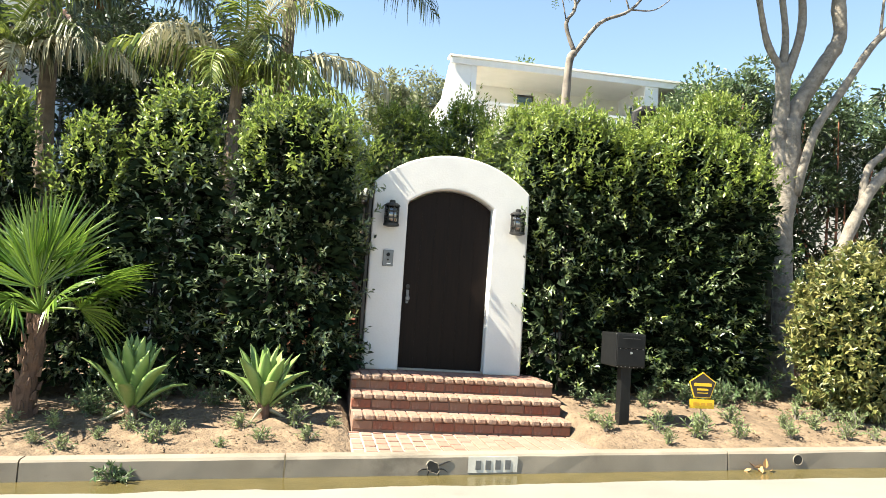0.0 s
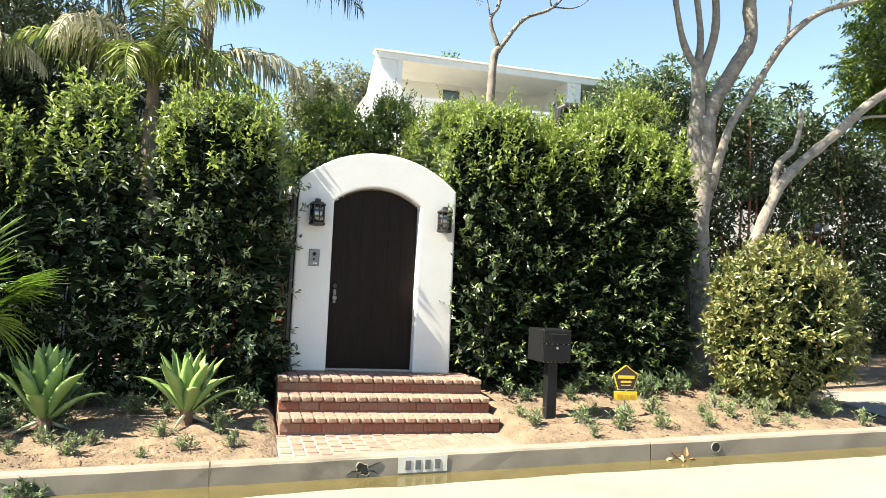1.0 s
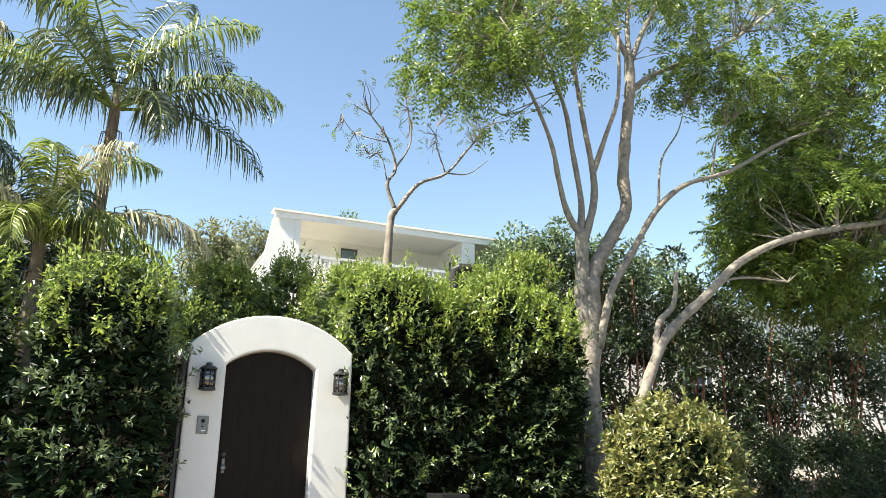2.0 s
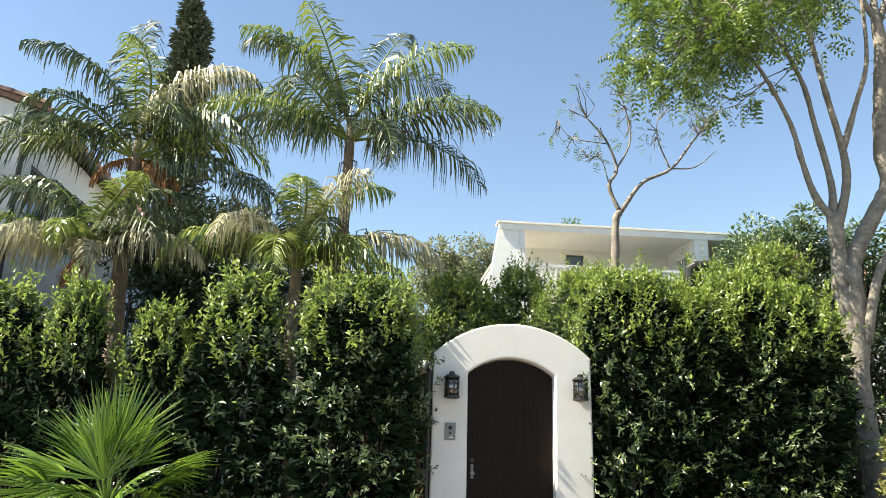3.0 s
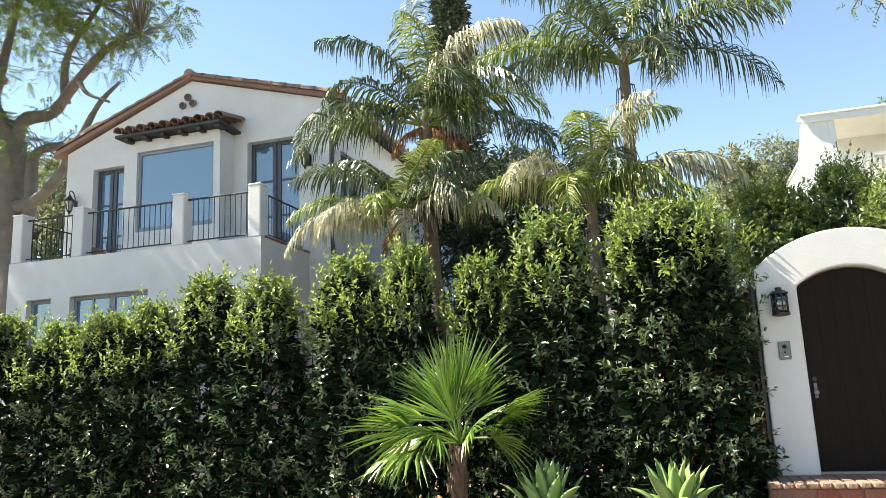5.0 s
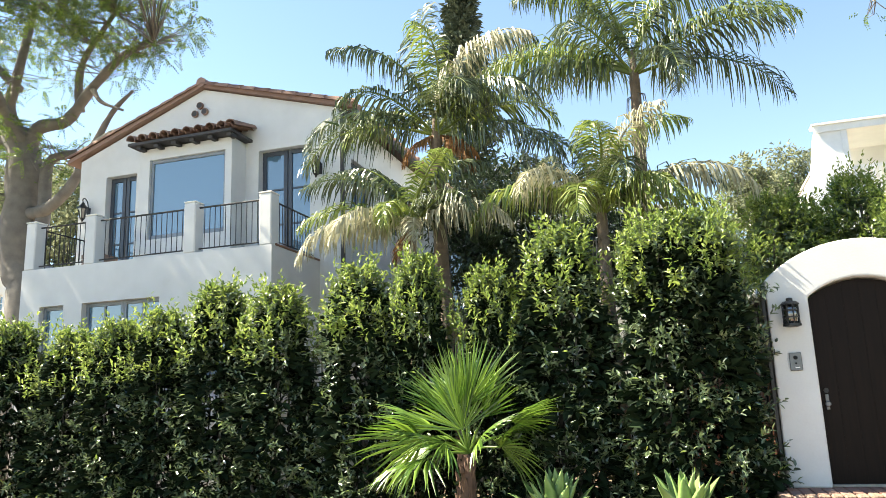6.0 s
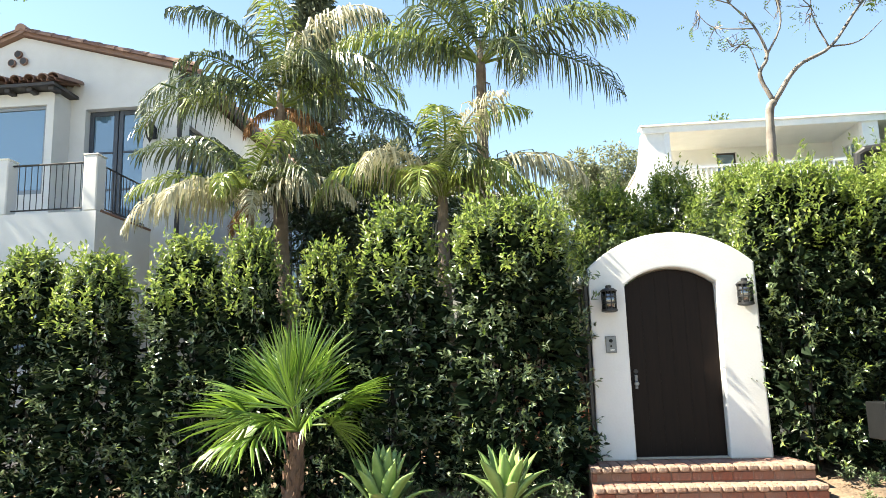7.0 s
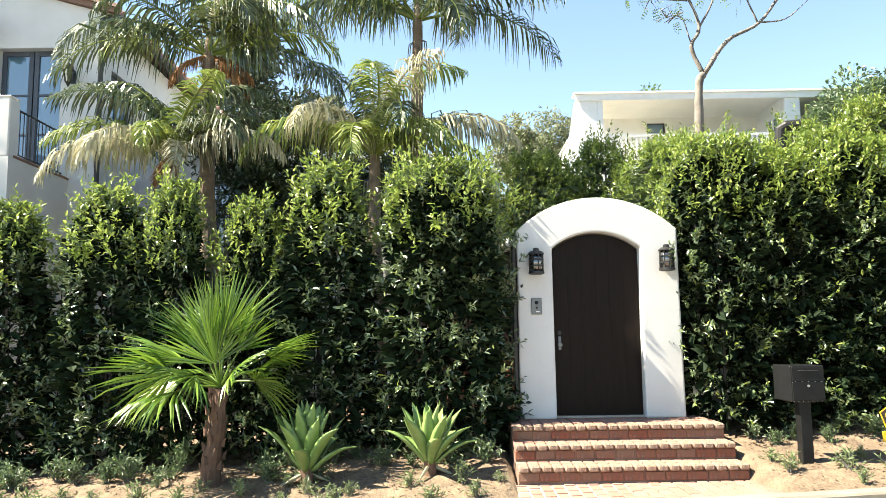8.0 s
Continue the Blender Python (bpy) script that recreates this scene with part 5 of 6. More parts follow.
# ---- agaves ----
def agave(x, y, z, s, seed, n, label):
    t = thing("agave", label, "agave", (x, y, z - 0.03), "agaves")
    rng = random.Random(seed)
    stem = Shape().tube([(x, y, z - 0.1), (x + 0.01, y, z + 0.06), (x, y, z + 0.22 * s)], [0.05, 0.058, 0.07], 10)
    part("stem", stem, FANBARK, t, "short brown stem")
    for k in range(n):
        f = k / (n - 1)
        az = k * 2.39996 + rng.uniform(-0.15, 0.15)
        el = radians(22 + 62 * f ** 0.70) + rng.uniform(-0.08, 0.08)
        L = (0.60 - 0.02 * f + rng.uniform(-0.05, 0.05)) * s * (0.86 if f < 0.15 else 1)
        W = (0.090 - 0.022 * f) * s * rng.uniform(0.9, 1.08)
        sh = Shape()
        m = 9
        for i in range(m + 1):
            q = i / m
            wid = W * (0.42 + 0.58 * math.sin(math.pi / 2 * q / 0.52) if q < 0.52 else 1 - ((q - 0.52) / 0.48) ** 1.7) + 0.0006
            bend = 0.16 * L * math.sin(q * 2.2) * (1 - f) - (0.10 * L * q ** 2.5 if f < 0.3 else 0)
            ux, uz = math.cos(el) * L * q, math.sin(el) * L * q + bend
            th = min(0.014 * s * (1 - q * 0.9), 0.3 * wid)
            for e, zz in ((-1, 0.34 * wid), (-0.5, 0.06 * wid), (0, -0.04 * wid), (0.5, 0.06 * wid), (1, 0.34 * wid)):
                nx_, nz_ = -math.sin(el), math.cos(el)
                sh.v.append((ux + nx_ * zz, e * wid, uz + nz_ * zz))
            for e, zz in ((0.5, -th), (0, -th * 1.7), (-0.5, -th)):
                sh.v.append((ux - math.sin(el) * zz, e * wid, uz + math.cos(el) * zz))
        for i in range(m):
            for j in range(8):
                a, b = i * 8 + j, i * 8 + (j + 1) % 8
                sh.f.append((a, b, b + 8, a + 8))
        sh.f.append(tuple(range(8)))
        sh.turned(Matrix.Translation((x, y, z + 0.13 * s + 0.09 * s * f)) @ Matrix.Rotation(az, 4, "Z") @ Matrix.Translation((0.05 * s * (1 - f), 0, 0)))
        part("leaf", sh, AGAVE, t, "", True)
    for k in range(5):
        a = rng.uniform(0, 6.28)
        sh = Shape().tube([(x, y, z + 0.12), (x + 0.14 * math.cos(a), y + 0.14 * math.sin(a), z + 0.06), (x + 0.26 * math.cos(a), y + 0.26 * math.sin(a), z + 0.005)], [0.02, 0.016, 0.004], 5)
        part("dead_leaf", sh, PALMD, t, "dry straw-coloured old leaf")


agave(-0.42, 7.75, gz(-0.42, 7.75), 0.98, 1, 24, "blue-green agave rosette with dry leaves at its foot")
agave(0.80, 7.80, gz(0.80, 7.80), 0.92, 5, 24, "blue-green agave rosette on a short stem")


# ---- fan palm ----
def fan_blade(seed, R, spread_deg, droop, n=38):
    rng = random.Random(seed)
    s = Shape()
    for k in range(n):
        a = radians(-spread_deg / 2 + spread_deg * k / (n - 1))
        a2 = a + radians(rng.uniform(-2.5, 2.5))
        L = R * (0.80 + 0.20 * math.cos(a * 0.6)) * rng.uniform(0.80, 1.08)
        hw = math.radians(spread_deg) / n * 0.5
        pts = []
        for q in (0.03, 0.35, 0.6, 0.82, 1.0):
            r = L * q
            w = r * hw * 1.12 if q <= 0.5 else L * hw * 0.60 * (1 - (q - 0.5) / 0.5) ** 0.9 + 0.001
            z = 0.10 * R * math.cos(a) * q - 0.22 * R * math.sin(a) ** 2 * q - droop * R * max(0, q - 0.45) ** 1.6 * rng.uniform(0.8, 1.5)
            pts.append((r, w, z))
        b = len(s.v)
        for r, w, z in pts:
            for e in (-1, 0, 1):
                px, py = r * math.cos(a2) - e * w * math.sin(a2), r * math.sin(a2) + e * w * math.cos(a2)
                s.v.append((px, py, z + (0.55 * w if e == 0 else 0)))
        for i in range(4):
            for j in range(2):
                s.f.append((b + i * 3 + j, b + i * 3 + j + 1, b + i * 3 + j + 4, b + i * 3 + j + 3))
    return s


def fan_palm(x, y, z):
    t = thing("fan_palm", "young fan palm with stiff bright green fronds and brown trunk", "palm", (x, y, z))
    s = Shape()
    limb(s, [(x - 0.04, y, z - 0.15), (x - 0.05, y, z + 0.2), (x, y, z + 0.5), (x + 0.03, y, z + 0.95)], 0.118, 0.072, 12, 0.09)
    tr = part("trunk", s, FANBARK, t, "brown fibrous trunk")
    rng = random.Random(2)
    for k in range(34):
        a, h = k * 2.4, 0.02 + 0.92 * k / 34
        r = 0.104 - 0.036 * h
        bx, by = x - 0.04 + 0.05 * h + r * math.cos(a), y + r * math.sin(a)
        sh = Shape().tube([(bx, by, z + h), (bx + 0.012 * math.cos(a), by + 0.012 * math.sin(a), z + h + 0.05), (bx + 0.035 * math.cos(a), by + 0.035 * math.sin(a), z + h + 0.085)], [0.030, 0.022, 0.006], 5)
        part("leaf_base", sh, FANBARK, tr)
    top = Vector((x + 0.03, y, z + 0.97))
    # azimuth, elevation, stalk, blade, droop
    fr = [(258, 66, 0.26, 0.66, 0.10), (278, 80, 0.48, 0.72, 0.08), (210, 74, 0.46, 0.72, 0.08), (90, 76, 0.52, 0.74, 0.06), (165, 58, 0.46, 0.70, 0.14), (20, 64, 0.40, 0.62, 0.14), (185, 36, 0.46, 0.72, 0.25),
          (200, 16, 0.50, 0.74, 0.35), (222, -2, 0.46, 0.68, 0.50), (238, 22, 0.34, 0.62, 0.35), (332, 8, 0.46, 0.60, 0.42), (2, 34, 0.56, 0.60, 0.22), (312, 30, 0.36, 0.52, 0.3), (130, 15, 0.5, 0.62, 0.35),
          (50, 20, 0.5, 0.62, 0.35), (160, 5, 0.5, 0.62, 0.4)]
    for az, el, pet, R, droop in fr:
        a, e = radians(az), radians(el)
        d = Vector((math.cos(a) * math.cos(e), math.sin(a) * math.cos(e), math.sin(e)))
        tip = top + d * pet
        sh = Shape().tube([top, top + d * pet * 0.5 + Vector((0, 0, 0.03)), tip], [0.016, 0.012, 0.009], 6)
        f = part("frond", sh, FANL, t, "stiff fan frond")
        bl = fan_blade(int(az * 7) % 999, R * rng.uniform(0.94, 1.06), 130 if el > 55 else 145, droop, 27)
        tilt = e - 0.25 if el < 60 else e
        m = Matrix.Translation(tip) @ Matrix.Rotation(a, 4, "Z") @ Matrix.Rotation(-tilt, 4, "Y") @ Matrix.Rotation(rng.uniform(-0.75, 0.75), 4, "X")
        bl.turned(m)
        part("blade", bl, FANL, f)


fan_palm(-1.38, 7.95, gz(-1.38, 7.95))


# ---- feather palms ----
def frond_shape(seed, L, droop, el, n=70, hang=0.6):
    """A feather frond that leaves the crown along +x at el degrees: stalk and leaflets in a shallow V that hang at their tips."""
    rng = random.Random(seed)
    pts, p, ang = [], Vector((0, 0, 0)), radians(el)
    m = 14
    bend, sway = rng.uniform(1.2, 1.9), rng.uniform(-0.22, 0.22)
    for i in range(m + 1):
        pts.append(p.copy())
        q = i / m
        a = ang - radians(droop) * q ** bend
        p = p + Vector((math.cos(a), sway * q, math.sin(a))) * (L / m)
    stalk = Shape().tube(pts, [0.030 * (1 - 0.85 * i / m) for i in range(m + 1)], 5)
    lf = Shape()
    for k in range(n):
        q = 0.14 + 0.86 * k / (n - 1)
        i = min(int(q * m), m - 1)
        c = pts[i].lerp(pts[i + 1], q * m - i)
        d = (pts[i + 1] - pts[i]).normalized()
        full = L * 0.32 * (math.sin(math.pi * min(1, 0.16 + q * 0.80)) ** 0.6)
        side = d.cross(Vector((0, 0, 1)))
        side = side.normalized() if side.length > 0.05 else Vector((0, 1, 0))
        up = side.cross(d)
        for sgn in (-1, 1):
            if rng.random() < 0.06:
                continue
            ll = full * rng.uniform(0.70, 1.12)
            h = hang * rng.uniform(0.55, 1.45)
            o = (side * sgn * 0.9 + d * (0.30 + 0.75 * q * q) + up * rng.uniform(0.05, 0.55)).normalized()
            a1 = c + (o + Vector((0, 0, -h * 0.18))).normalized() * ll * 0.30
            a2 = a1 + (o * 0.85 + Vector((0, 0, -h * 0.75))).normalized() * ll * 0.35
            a3 = a2 + (o * 0.5 + Vector((0, 0, -h * 1.7)) + Vector((rng.uniform(-.2, .2), rng.uniform(-.2, .2), 0))).normalized() * ll * 0.40
            w = (d + up * rng.uniform(-0.6, 0.6)).normalized() * (0.0105 + 0.0026 * L) * rng.uniform(0.75, 1.25)
            b = len(lf.v)
            for cc, ww in ((c, 0.35), (a1, 1.0), (a2, 0.75), (a3, 0.10)):
                lf.v += [tuple(cc - w * ww), tuple(cc + w * ww)]
            lf.f += [(b, b + 1, b + 3, b + 2), (b + 2, b + 3, b + 5, b + 4), (b + 4, b + 5, b + 7, b + 6)]
    return stalk, lf


def feather_palm(label, base, crown, L, fronds, seed, r0=0.11):
    """fronds: rows of azimuth, elevation, droop, length factor, colour (g, y, d, o)."""
    t = thing("feather_palm", label, "palm", base, "feather palms")
    s = Shape()
    b, c = Vector(base), Vector(crown)
    limb(s, [b - Vector((0, 0, 0.2)), b.lerp(c, 0.35) + Vector((0.05, 0, 0)), b.lerp(c, 0.7), c], r0 * 1.25, r0 * 0.75, 12, 0.05, seed)
    tr = part("trunk", s, PALMBARK, t, "ringed grey-brown trunk")
    sh = Shape().tube([c - Vector((0, 0, 0.15)), c + Vector((0, 0, 0.2)), c + Vector((0, 0, 0.55)), c + Vector((0, 0, 0.75))], [r0 * 0.72, r0 * 0.74, r0 * 0.45, 0.02], 10)
    part("crownshaft", sh, PALMBARK, t, "fibrous crownshaft")
    rng = random.Random(seed)
    mats = {"g": PALML, "y": PALMY, "d": PALMD, "o": PALMO}
    for k, (az, el, droop, f, col) in enumerate(fronds):
        stalk, lf = frond_shape(seed * 100 + k, L * f * 1.08, droop + (30 if 58 < el < 80 else 8), el + 6, 62, {"g": 1.05, "y": 1.2, "d": 2.0, "o": 2.6}[col] + rng.uniform(-0.2, 0.4))
        m = Matrix.Translation(c + Vector((0, 0, 0.30 + 0.25 * (el > 45)))) @ Matrix.Rotation(radians(az), 4, "Z") @ Matrix.Rotation(rng.uniform(-0.35, 0.35), 4, "X")
        fr = part("frond", stalk.turned(m), PALMY if col == "g" else mats[col], t)
        part("leaflet_fringe", lf.turned(m), mats[col], fr, {"d": "dry straw-coloured leaflets", "o": "dead orange leaflets"}.get(col, ""), kind="stuff")
    hang = Shape()
    for k in range(5):
        a = rng.uniform(0, 6.28)
        hang.tube([c + Vector((0, 0, -0.05)), c + Vector((0.16 * math.cos(a), 0.16 * math.sin(a), -0.1)), c + Vector((0.2 * math.cos(a), 0.2 * math.sin(a), -0.45))], [0.012, 0.01, 0.006], 5)
    part("flower_stalk", hang, GREYBARK, t, "dangling dry flower stalks")
    return t


def gp(x, y):
    return (x, y, gz(x, y))


FR_D = [(2, 36, 72, 1.0, "y"), (20, 14, 62, 1.0, "g"), (-22, 24, 85, 0.95, "g"), (70, 42, 80, 1, "g"), (140, 38, 80, 1, "g"), (165, 42, 70, 1.05, "y"),
        (184, 24, 62, 1.05, "y"), (205, 8, 72, 0.95, "g"), (240, 34, 105, 0.9, "g"), (300, 14, 110, 0.72, "g"), (165, 66, 62, 1.0, "g"), (200, 62, 58, 0.95, "y"),
        (15, 64, 64, 1.0, "g"), (340, 58, 70, 0.95, "y"), (265, 72, 70, 0.9, "y"), (80, 80, 40, 1.0, "g")]
feather_palm("tall feather palm with arching green fronds", gp(0.45, 12.6), (0.54, 12.6, 7.05), 2.72, FR_D, 3, 0.12)
FR_A = [(0, 30, 95, 0.95, "y"), (8, -20, 66, 0.42, "o"), (348, -35, 50, 0.45, "o"), (-25, 38, 105, 1, "g"), (95, 42, 80, 1, "g"), (150, 44, 85, 1.0, "y"), (180, 30, 80, 1.05, "g"),
        (202, 12, 85, 1.0, "g"), (228, 40, 110, 0.85, "g"), (235, -30, 60, 0.36, "o"), (300, 45, 120, 0.85, "g"), (345, 60, 72, 1, "d"),
        (190, 66, 60, 0.95, "g"), (20, 64, 62, 1, "g"), (80, 82, 25, 1.1, "g"), (262, 72, 75, 0.8, "y"), (350, 5, 70, 1.0, "g")]
feather_palm("feather palm with some dead orange fronds", gp(-2.65, 11.5), (-2.70, 11.5, 6.05), 2.3, FR_A, 4, 0.13)
FR_B = [(176, 30, 82, 1.1, "y"), (195, 46, 92, 1.05, "g"), (208, 16, 92, 1.05, "d"), (236, 30, 120, 0.95, "d"), (270, 34, 125, 0.8, "y"), (292, 18, 125, 0.75, "d"), (325, 35, 110, 0.9, "g"),
        (348, 26, 88, 1.0, "d"), (15, 45, 85, 1, "g"), (150, 52, 80, 1, "g"), (100, 40, 80, 1, "g"), (168, 66, 62, 0.9, "g"), (310, 66, 70, 0.85, "y"), (40, 68, 60, 0.9, "g"), (268, -35, 60, 0.4, "o")]
feather_palm("low feather palm with bleached drooping fronds", gp(-2.9, 10.7), (-2.92, 10.7, 4.25), 1.75, FR_B, 5, 0.12)
FR_C = [(0, 30, 92, 1.15, "d"), (-18, 18, 90, 1.0, "y"), (25, 42, 85, 1.0, "g"), (80, 45, 80, 1, "g"), (150, 46, 90, 1, "g"), (180, 34, 95, 1.05, "g"),
        (205, 28, 105, 1.05, "y"), (232, 36, 118, 1.0, "d"), (258, 30, 125, 0.9, "y"), (290, 40, 120, 0.9, "g"), (318, 30, 110, 0.9, "y"),
        (10, 68, 60, 1, "y"), (170, 66, 60, 1, "g"), (90, 78, 40, 0.95, "g"), (265, 64, 85, 0.85, "y"), (318, 68, 66, 0.9, "d")]
feather_palm("feather palm with bleached and green fronds", gp(-0.05, 11.0), (-0.05, 11.0, 4.28), 1.95, FR_C, 6, 0.11)


# ---- trees ----
def tree(name, label, base, limbs, clumps, n, bark, leafmat, seed, twig=14, kind_="pinnate", size=(0.30, 5, 0.085, 0.032), group="", twig_r=0.016):
    t = thing(name, label, "tree", base, group)
    s = Shape()
    ends = []
    for k, (pts, r0, r1) in enumerate(limbs):
        ps = limb(s, pts, r0, r1, 10 if r0 > 0.08 else 6, 0.11, seed + k)
        ends += ps[len(ps) // 2:]
    part("trunk", s, bark, t, "", True)
    rng = np.random.default_rng(seed)
    if clumps:
        tw = Shape()
        E = np.array([tuple(e) for e in ends])
        for cx_, cy_, cz_, ax, ay, az in clumps:
            c = np.array([cx_, cy_, cz_])
            e = E[np.argmin(((E - c) ** 2).sum(1))]
            for j in range(max(2, twig // 5)):
                q = c + rng.normal(0, 0.4, 3) * np.array([ax, ay, az])
                mid = (e + q) / 2 + rng.normal(0, 0.12, 3)
                tw.tube([tuple(e), tuple(mid), tuple(q)], [twig_r, twig_r * 0.7, 0.004], 5)
        part("twig_growth", tw, bark, t, kind="stuff")
        P, D = in_clumps(rng, clumps, n)
        D = D + rng.normal(0, 0.5, D.shape) + np.array([0, 0, -0.1])
        if kind_ == "pinnate":
            g = pinnate(rng, P, D, size[0], size[1], (size[2], size[3]))
        else:
            g = leaves(P, D, np.array([0, 0, 1.0]) + rng.normal(0, 0.6, P.shape), size[2] * rng.uniform(0.7, 1.3, len(P)), size[3] * rng.uniform(0.8, 1.2, len(P)))
        part("crown", g, leafmat, t, "airy leafy crown")
    return t


rng = random.Random(77)


def cloud(n, cx_, cy_, cz_, rx_, ry_, rz_, r0, r1, flat_=0.6):
    out = []
    for k in range(n):
        while True:
            a, b, c = rng.uniform(-1, 1), rng.uniform(-1, 1), rng.uniform(-1, 1)
            if a * a + b * b + c * c < 1:
                break
        r = rng.uniform(r0, r1)
        out.append((cx_ + a * rx_, cy_ + b * ry_, cz_ + c * rz_, r, r, r * flat_))
    return out


T1 = [([(7.70, 9.8, 0.55), (7.71, 9.8, 1.6), (7.66, 9.8, 3.05), (7.74, 9.8, 3.9), (7.76, 9.8, 4.7)], 0.24, 0.16),
      ([(7.74, 9.8, 4.0), (7.80, 9.8, 4.75), (8.23, 9.8, 5.52), (8.50, 9.8, 6.0), (8.47, 9.8, 6.54), (8.58, 9.8, 7.4), (8.71, 9.8, 8.27), (8.71, 9.8, 8.85)], 0.15, 0.10),
      ([(7.68, 9.8, 3.6), (7.60, 9.82, 4.4), (7.62, 9.8, 5.0), (7.60, 9.8, 5.5)], 0.16, 0.11),
      ([(7.60, 9.8, 5.4), (7.36, 9.8, 5.75), (7.19, 9.75, 6.24), (7.03, 9.7, 6.84), (6.6, 9.6, 7.6), (6.0, 9.5, 8.3)], 0.075, 0.025),
      ([(7.60, 9.8, 5.45), (7.66, 9.85, 6.0), (7.55, 9.9, 6.9), (7.40, 9.9, 7.7), (6.9, 9.9, 8.8), (6.4, 9.9, 9.8)], 0.075, 0.03),
      ([(7.64, 9.8, 5.3), (7.85, 9.8, 5.9), (7.88, 9.8, 6.45), (7.72, 9.8, 7.4), (7.56, 9.8, 8.44), (7.4, 9.8, 9.6)], 0.095, 0.035),
      ([(7.88, 9.8, 6.5), (8.1, 9.7, 7.2), (8.3, 9.6, 7.9), (8.36, 9.6, 9.0), (8.3, 9.5, 10.2)], 0.06, 0.025),
      ([(8.72, 9.8, 8.75), (8.34, 9.8, 9.4), (8.06, 9.8, 9.95), (7.9, 9.8, 11)], 0.07, 0.03),
      ([(8.72, 9.8, 8.75), (8.8, 9.9, 9.6), (8.95, 9.9, 11)], 0.08, 0.03),
      ([(8.74, 9.8, 8.7), (9.07, 9.8, 9.45), (9.58, 9.8, 10.4), (9.9, 9.8, 11.3)], 0.07, 0.03),
      ([(8.72, 9.8, 8.15), (9.1, 9.8, 8.5), (9.85, 9.8, 8.97), (10.8, 9.8, 9.5), (11.93, 9.8, 10.4), (12.97, 9.8, 11.4)], 0.075, 0.03),
      ([(7.80, 9.7, 3.6), (7.90, 9.6, 4.2), (8.06, 9.6, 4.62), (8.45, 9.6, 5.21), (8.95, 9.6, 5.95), (9.59, 9.6, 6.5), (10.62, 9.6, 6.93), (11.92, 9.6, 7.71), (13, 9.6, 8.2)], 0.09, 0.035),
      ([(9.0, 9.6, 6.0), (9.2, 9.7, 6.9), (9.7, 9.8, 7.6), (9.9, 9.8, 8.2)], 0.03, 0.01),
      ([(10.2, 9.6, 6.8), (10.5, 9.7, 7.6), (11.0, 9.8, 8.1)], 0.025, 0.01)]
C1 = cloud(66, 6.2, 9.8, 8.6, 1.7, 2.0, 1.4, 0.20, 0.36, 0.5) + cloud(62, 7.6, 10.5, 10.5, 3.2, 1.8, 1.2, 0.22, 0.42, 0.5) + cloud(18, 5.5, 9.4, 7.8, 0.9, 1.1, 0.55, 0.18, 0.32, 0.5) \
    + cloud(26, 10.2, 9.7, 8.75, 1.1, 0.9, 0.5, 0.2, 0.34, 0.5) + cloud(26, 11.2, 9.6, 10.3, 1.7, 1.3, 0.7, 0.2, 0.4, 0.5)
tree("shade_tree", "pale-barked tree with several rising limbs and airy green crown", gp(7.70, 9.8), [(p_, a_ * (0.98 if a_ > 0.2 else 0.84), b_ * 0.86) for p_, a_, b_ in T1], C1, 15, BARK, TREEL, 7, twig=10, size=(0.34, 6, 0.088, 0.036), twig_r=0.012)
T2 = [([(7.95, 9.3, 0.6), (8.0, 9.3, 2.0), (8.15, 9.3, 2.6), (8.59, 9.3, 3.56), (8.95, 9.3, 4.0), (9.6, 9.3, 4.53), (10.38, 9.3, 5.18), (11.45, 9.3, 5.7), (12.73, 9.3, 6.08), (14.07, 9.3, 6.42), (15.5, 9.4, 7.2)], 0.135, 0.07),
      ([(8.55, 9.32, 3.4), (8.70, 9.4, 4.0), (9.05, 9.45, 4.35), (9.2, 9.5, 4.9)], 0.09, 0.05),
      ([(9.9, 9.3, 4.8), (10.6, 9.4, 4.95), (11.6, 9.5, 5.0)], 0.04, 0.02),
      ([(12.7, 9.3, 6.1), (13.4, 9.6, 7.6), (14.2, 9.8, 9.2)], 0.07, 0.03),
      ([(13.8, 9.3, 6.4), (15, 9.0, 8), (15.8, 9.0, 10)], 0.07, 0.03)]
C2 = cloud(110, 14.8, 10.6, 8.4, 2.9, 2.2, 2.8, 0.28, 0.55, 0.5) + cloud(55, 13.0, 10.4, 6.7, 2.1, 1.5, 0.95, 0.22, 0.42, 0.5) + cloud(26, 15.0, 10.4, 5.4, 2.0, 1.2, 0.7, 0.25, 0.45, 0.5) + cloud(44, 13.0, 10.5, 5.7, 1.7, 1.1, 0.7, 0.2, 0.4, 0.5)
tree("leaning_tree", "leaning pale-barked tree with drooping feathery green leaves", gp(7.95, 9.3), [(p_, a_ * 0.74, b_ * 0.72) for p_, a_, b_ in T2], C2, 26, BARK, TREEL, 8, twig=8, size=(0.44, 7, 0.115, 0.044), twig_r=0.010)
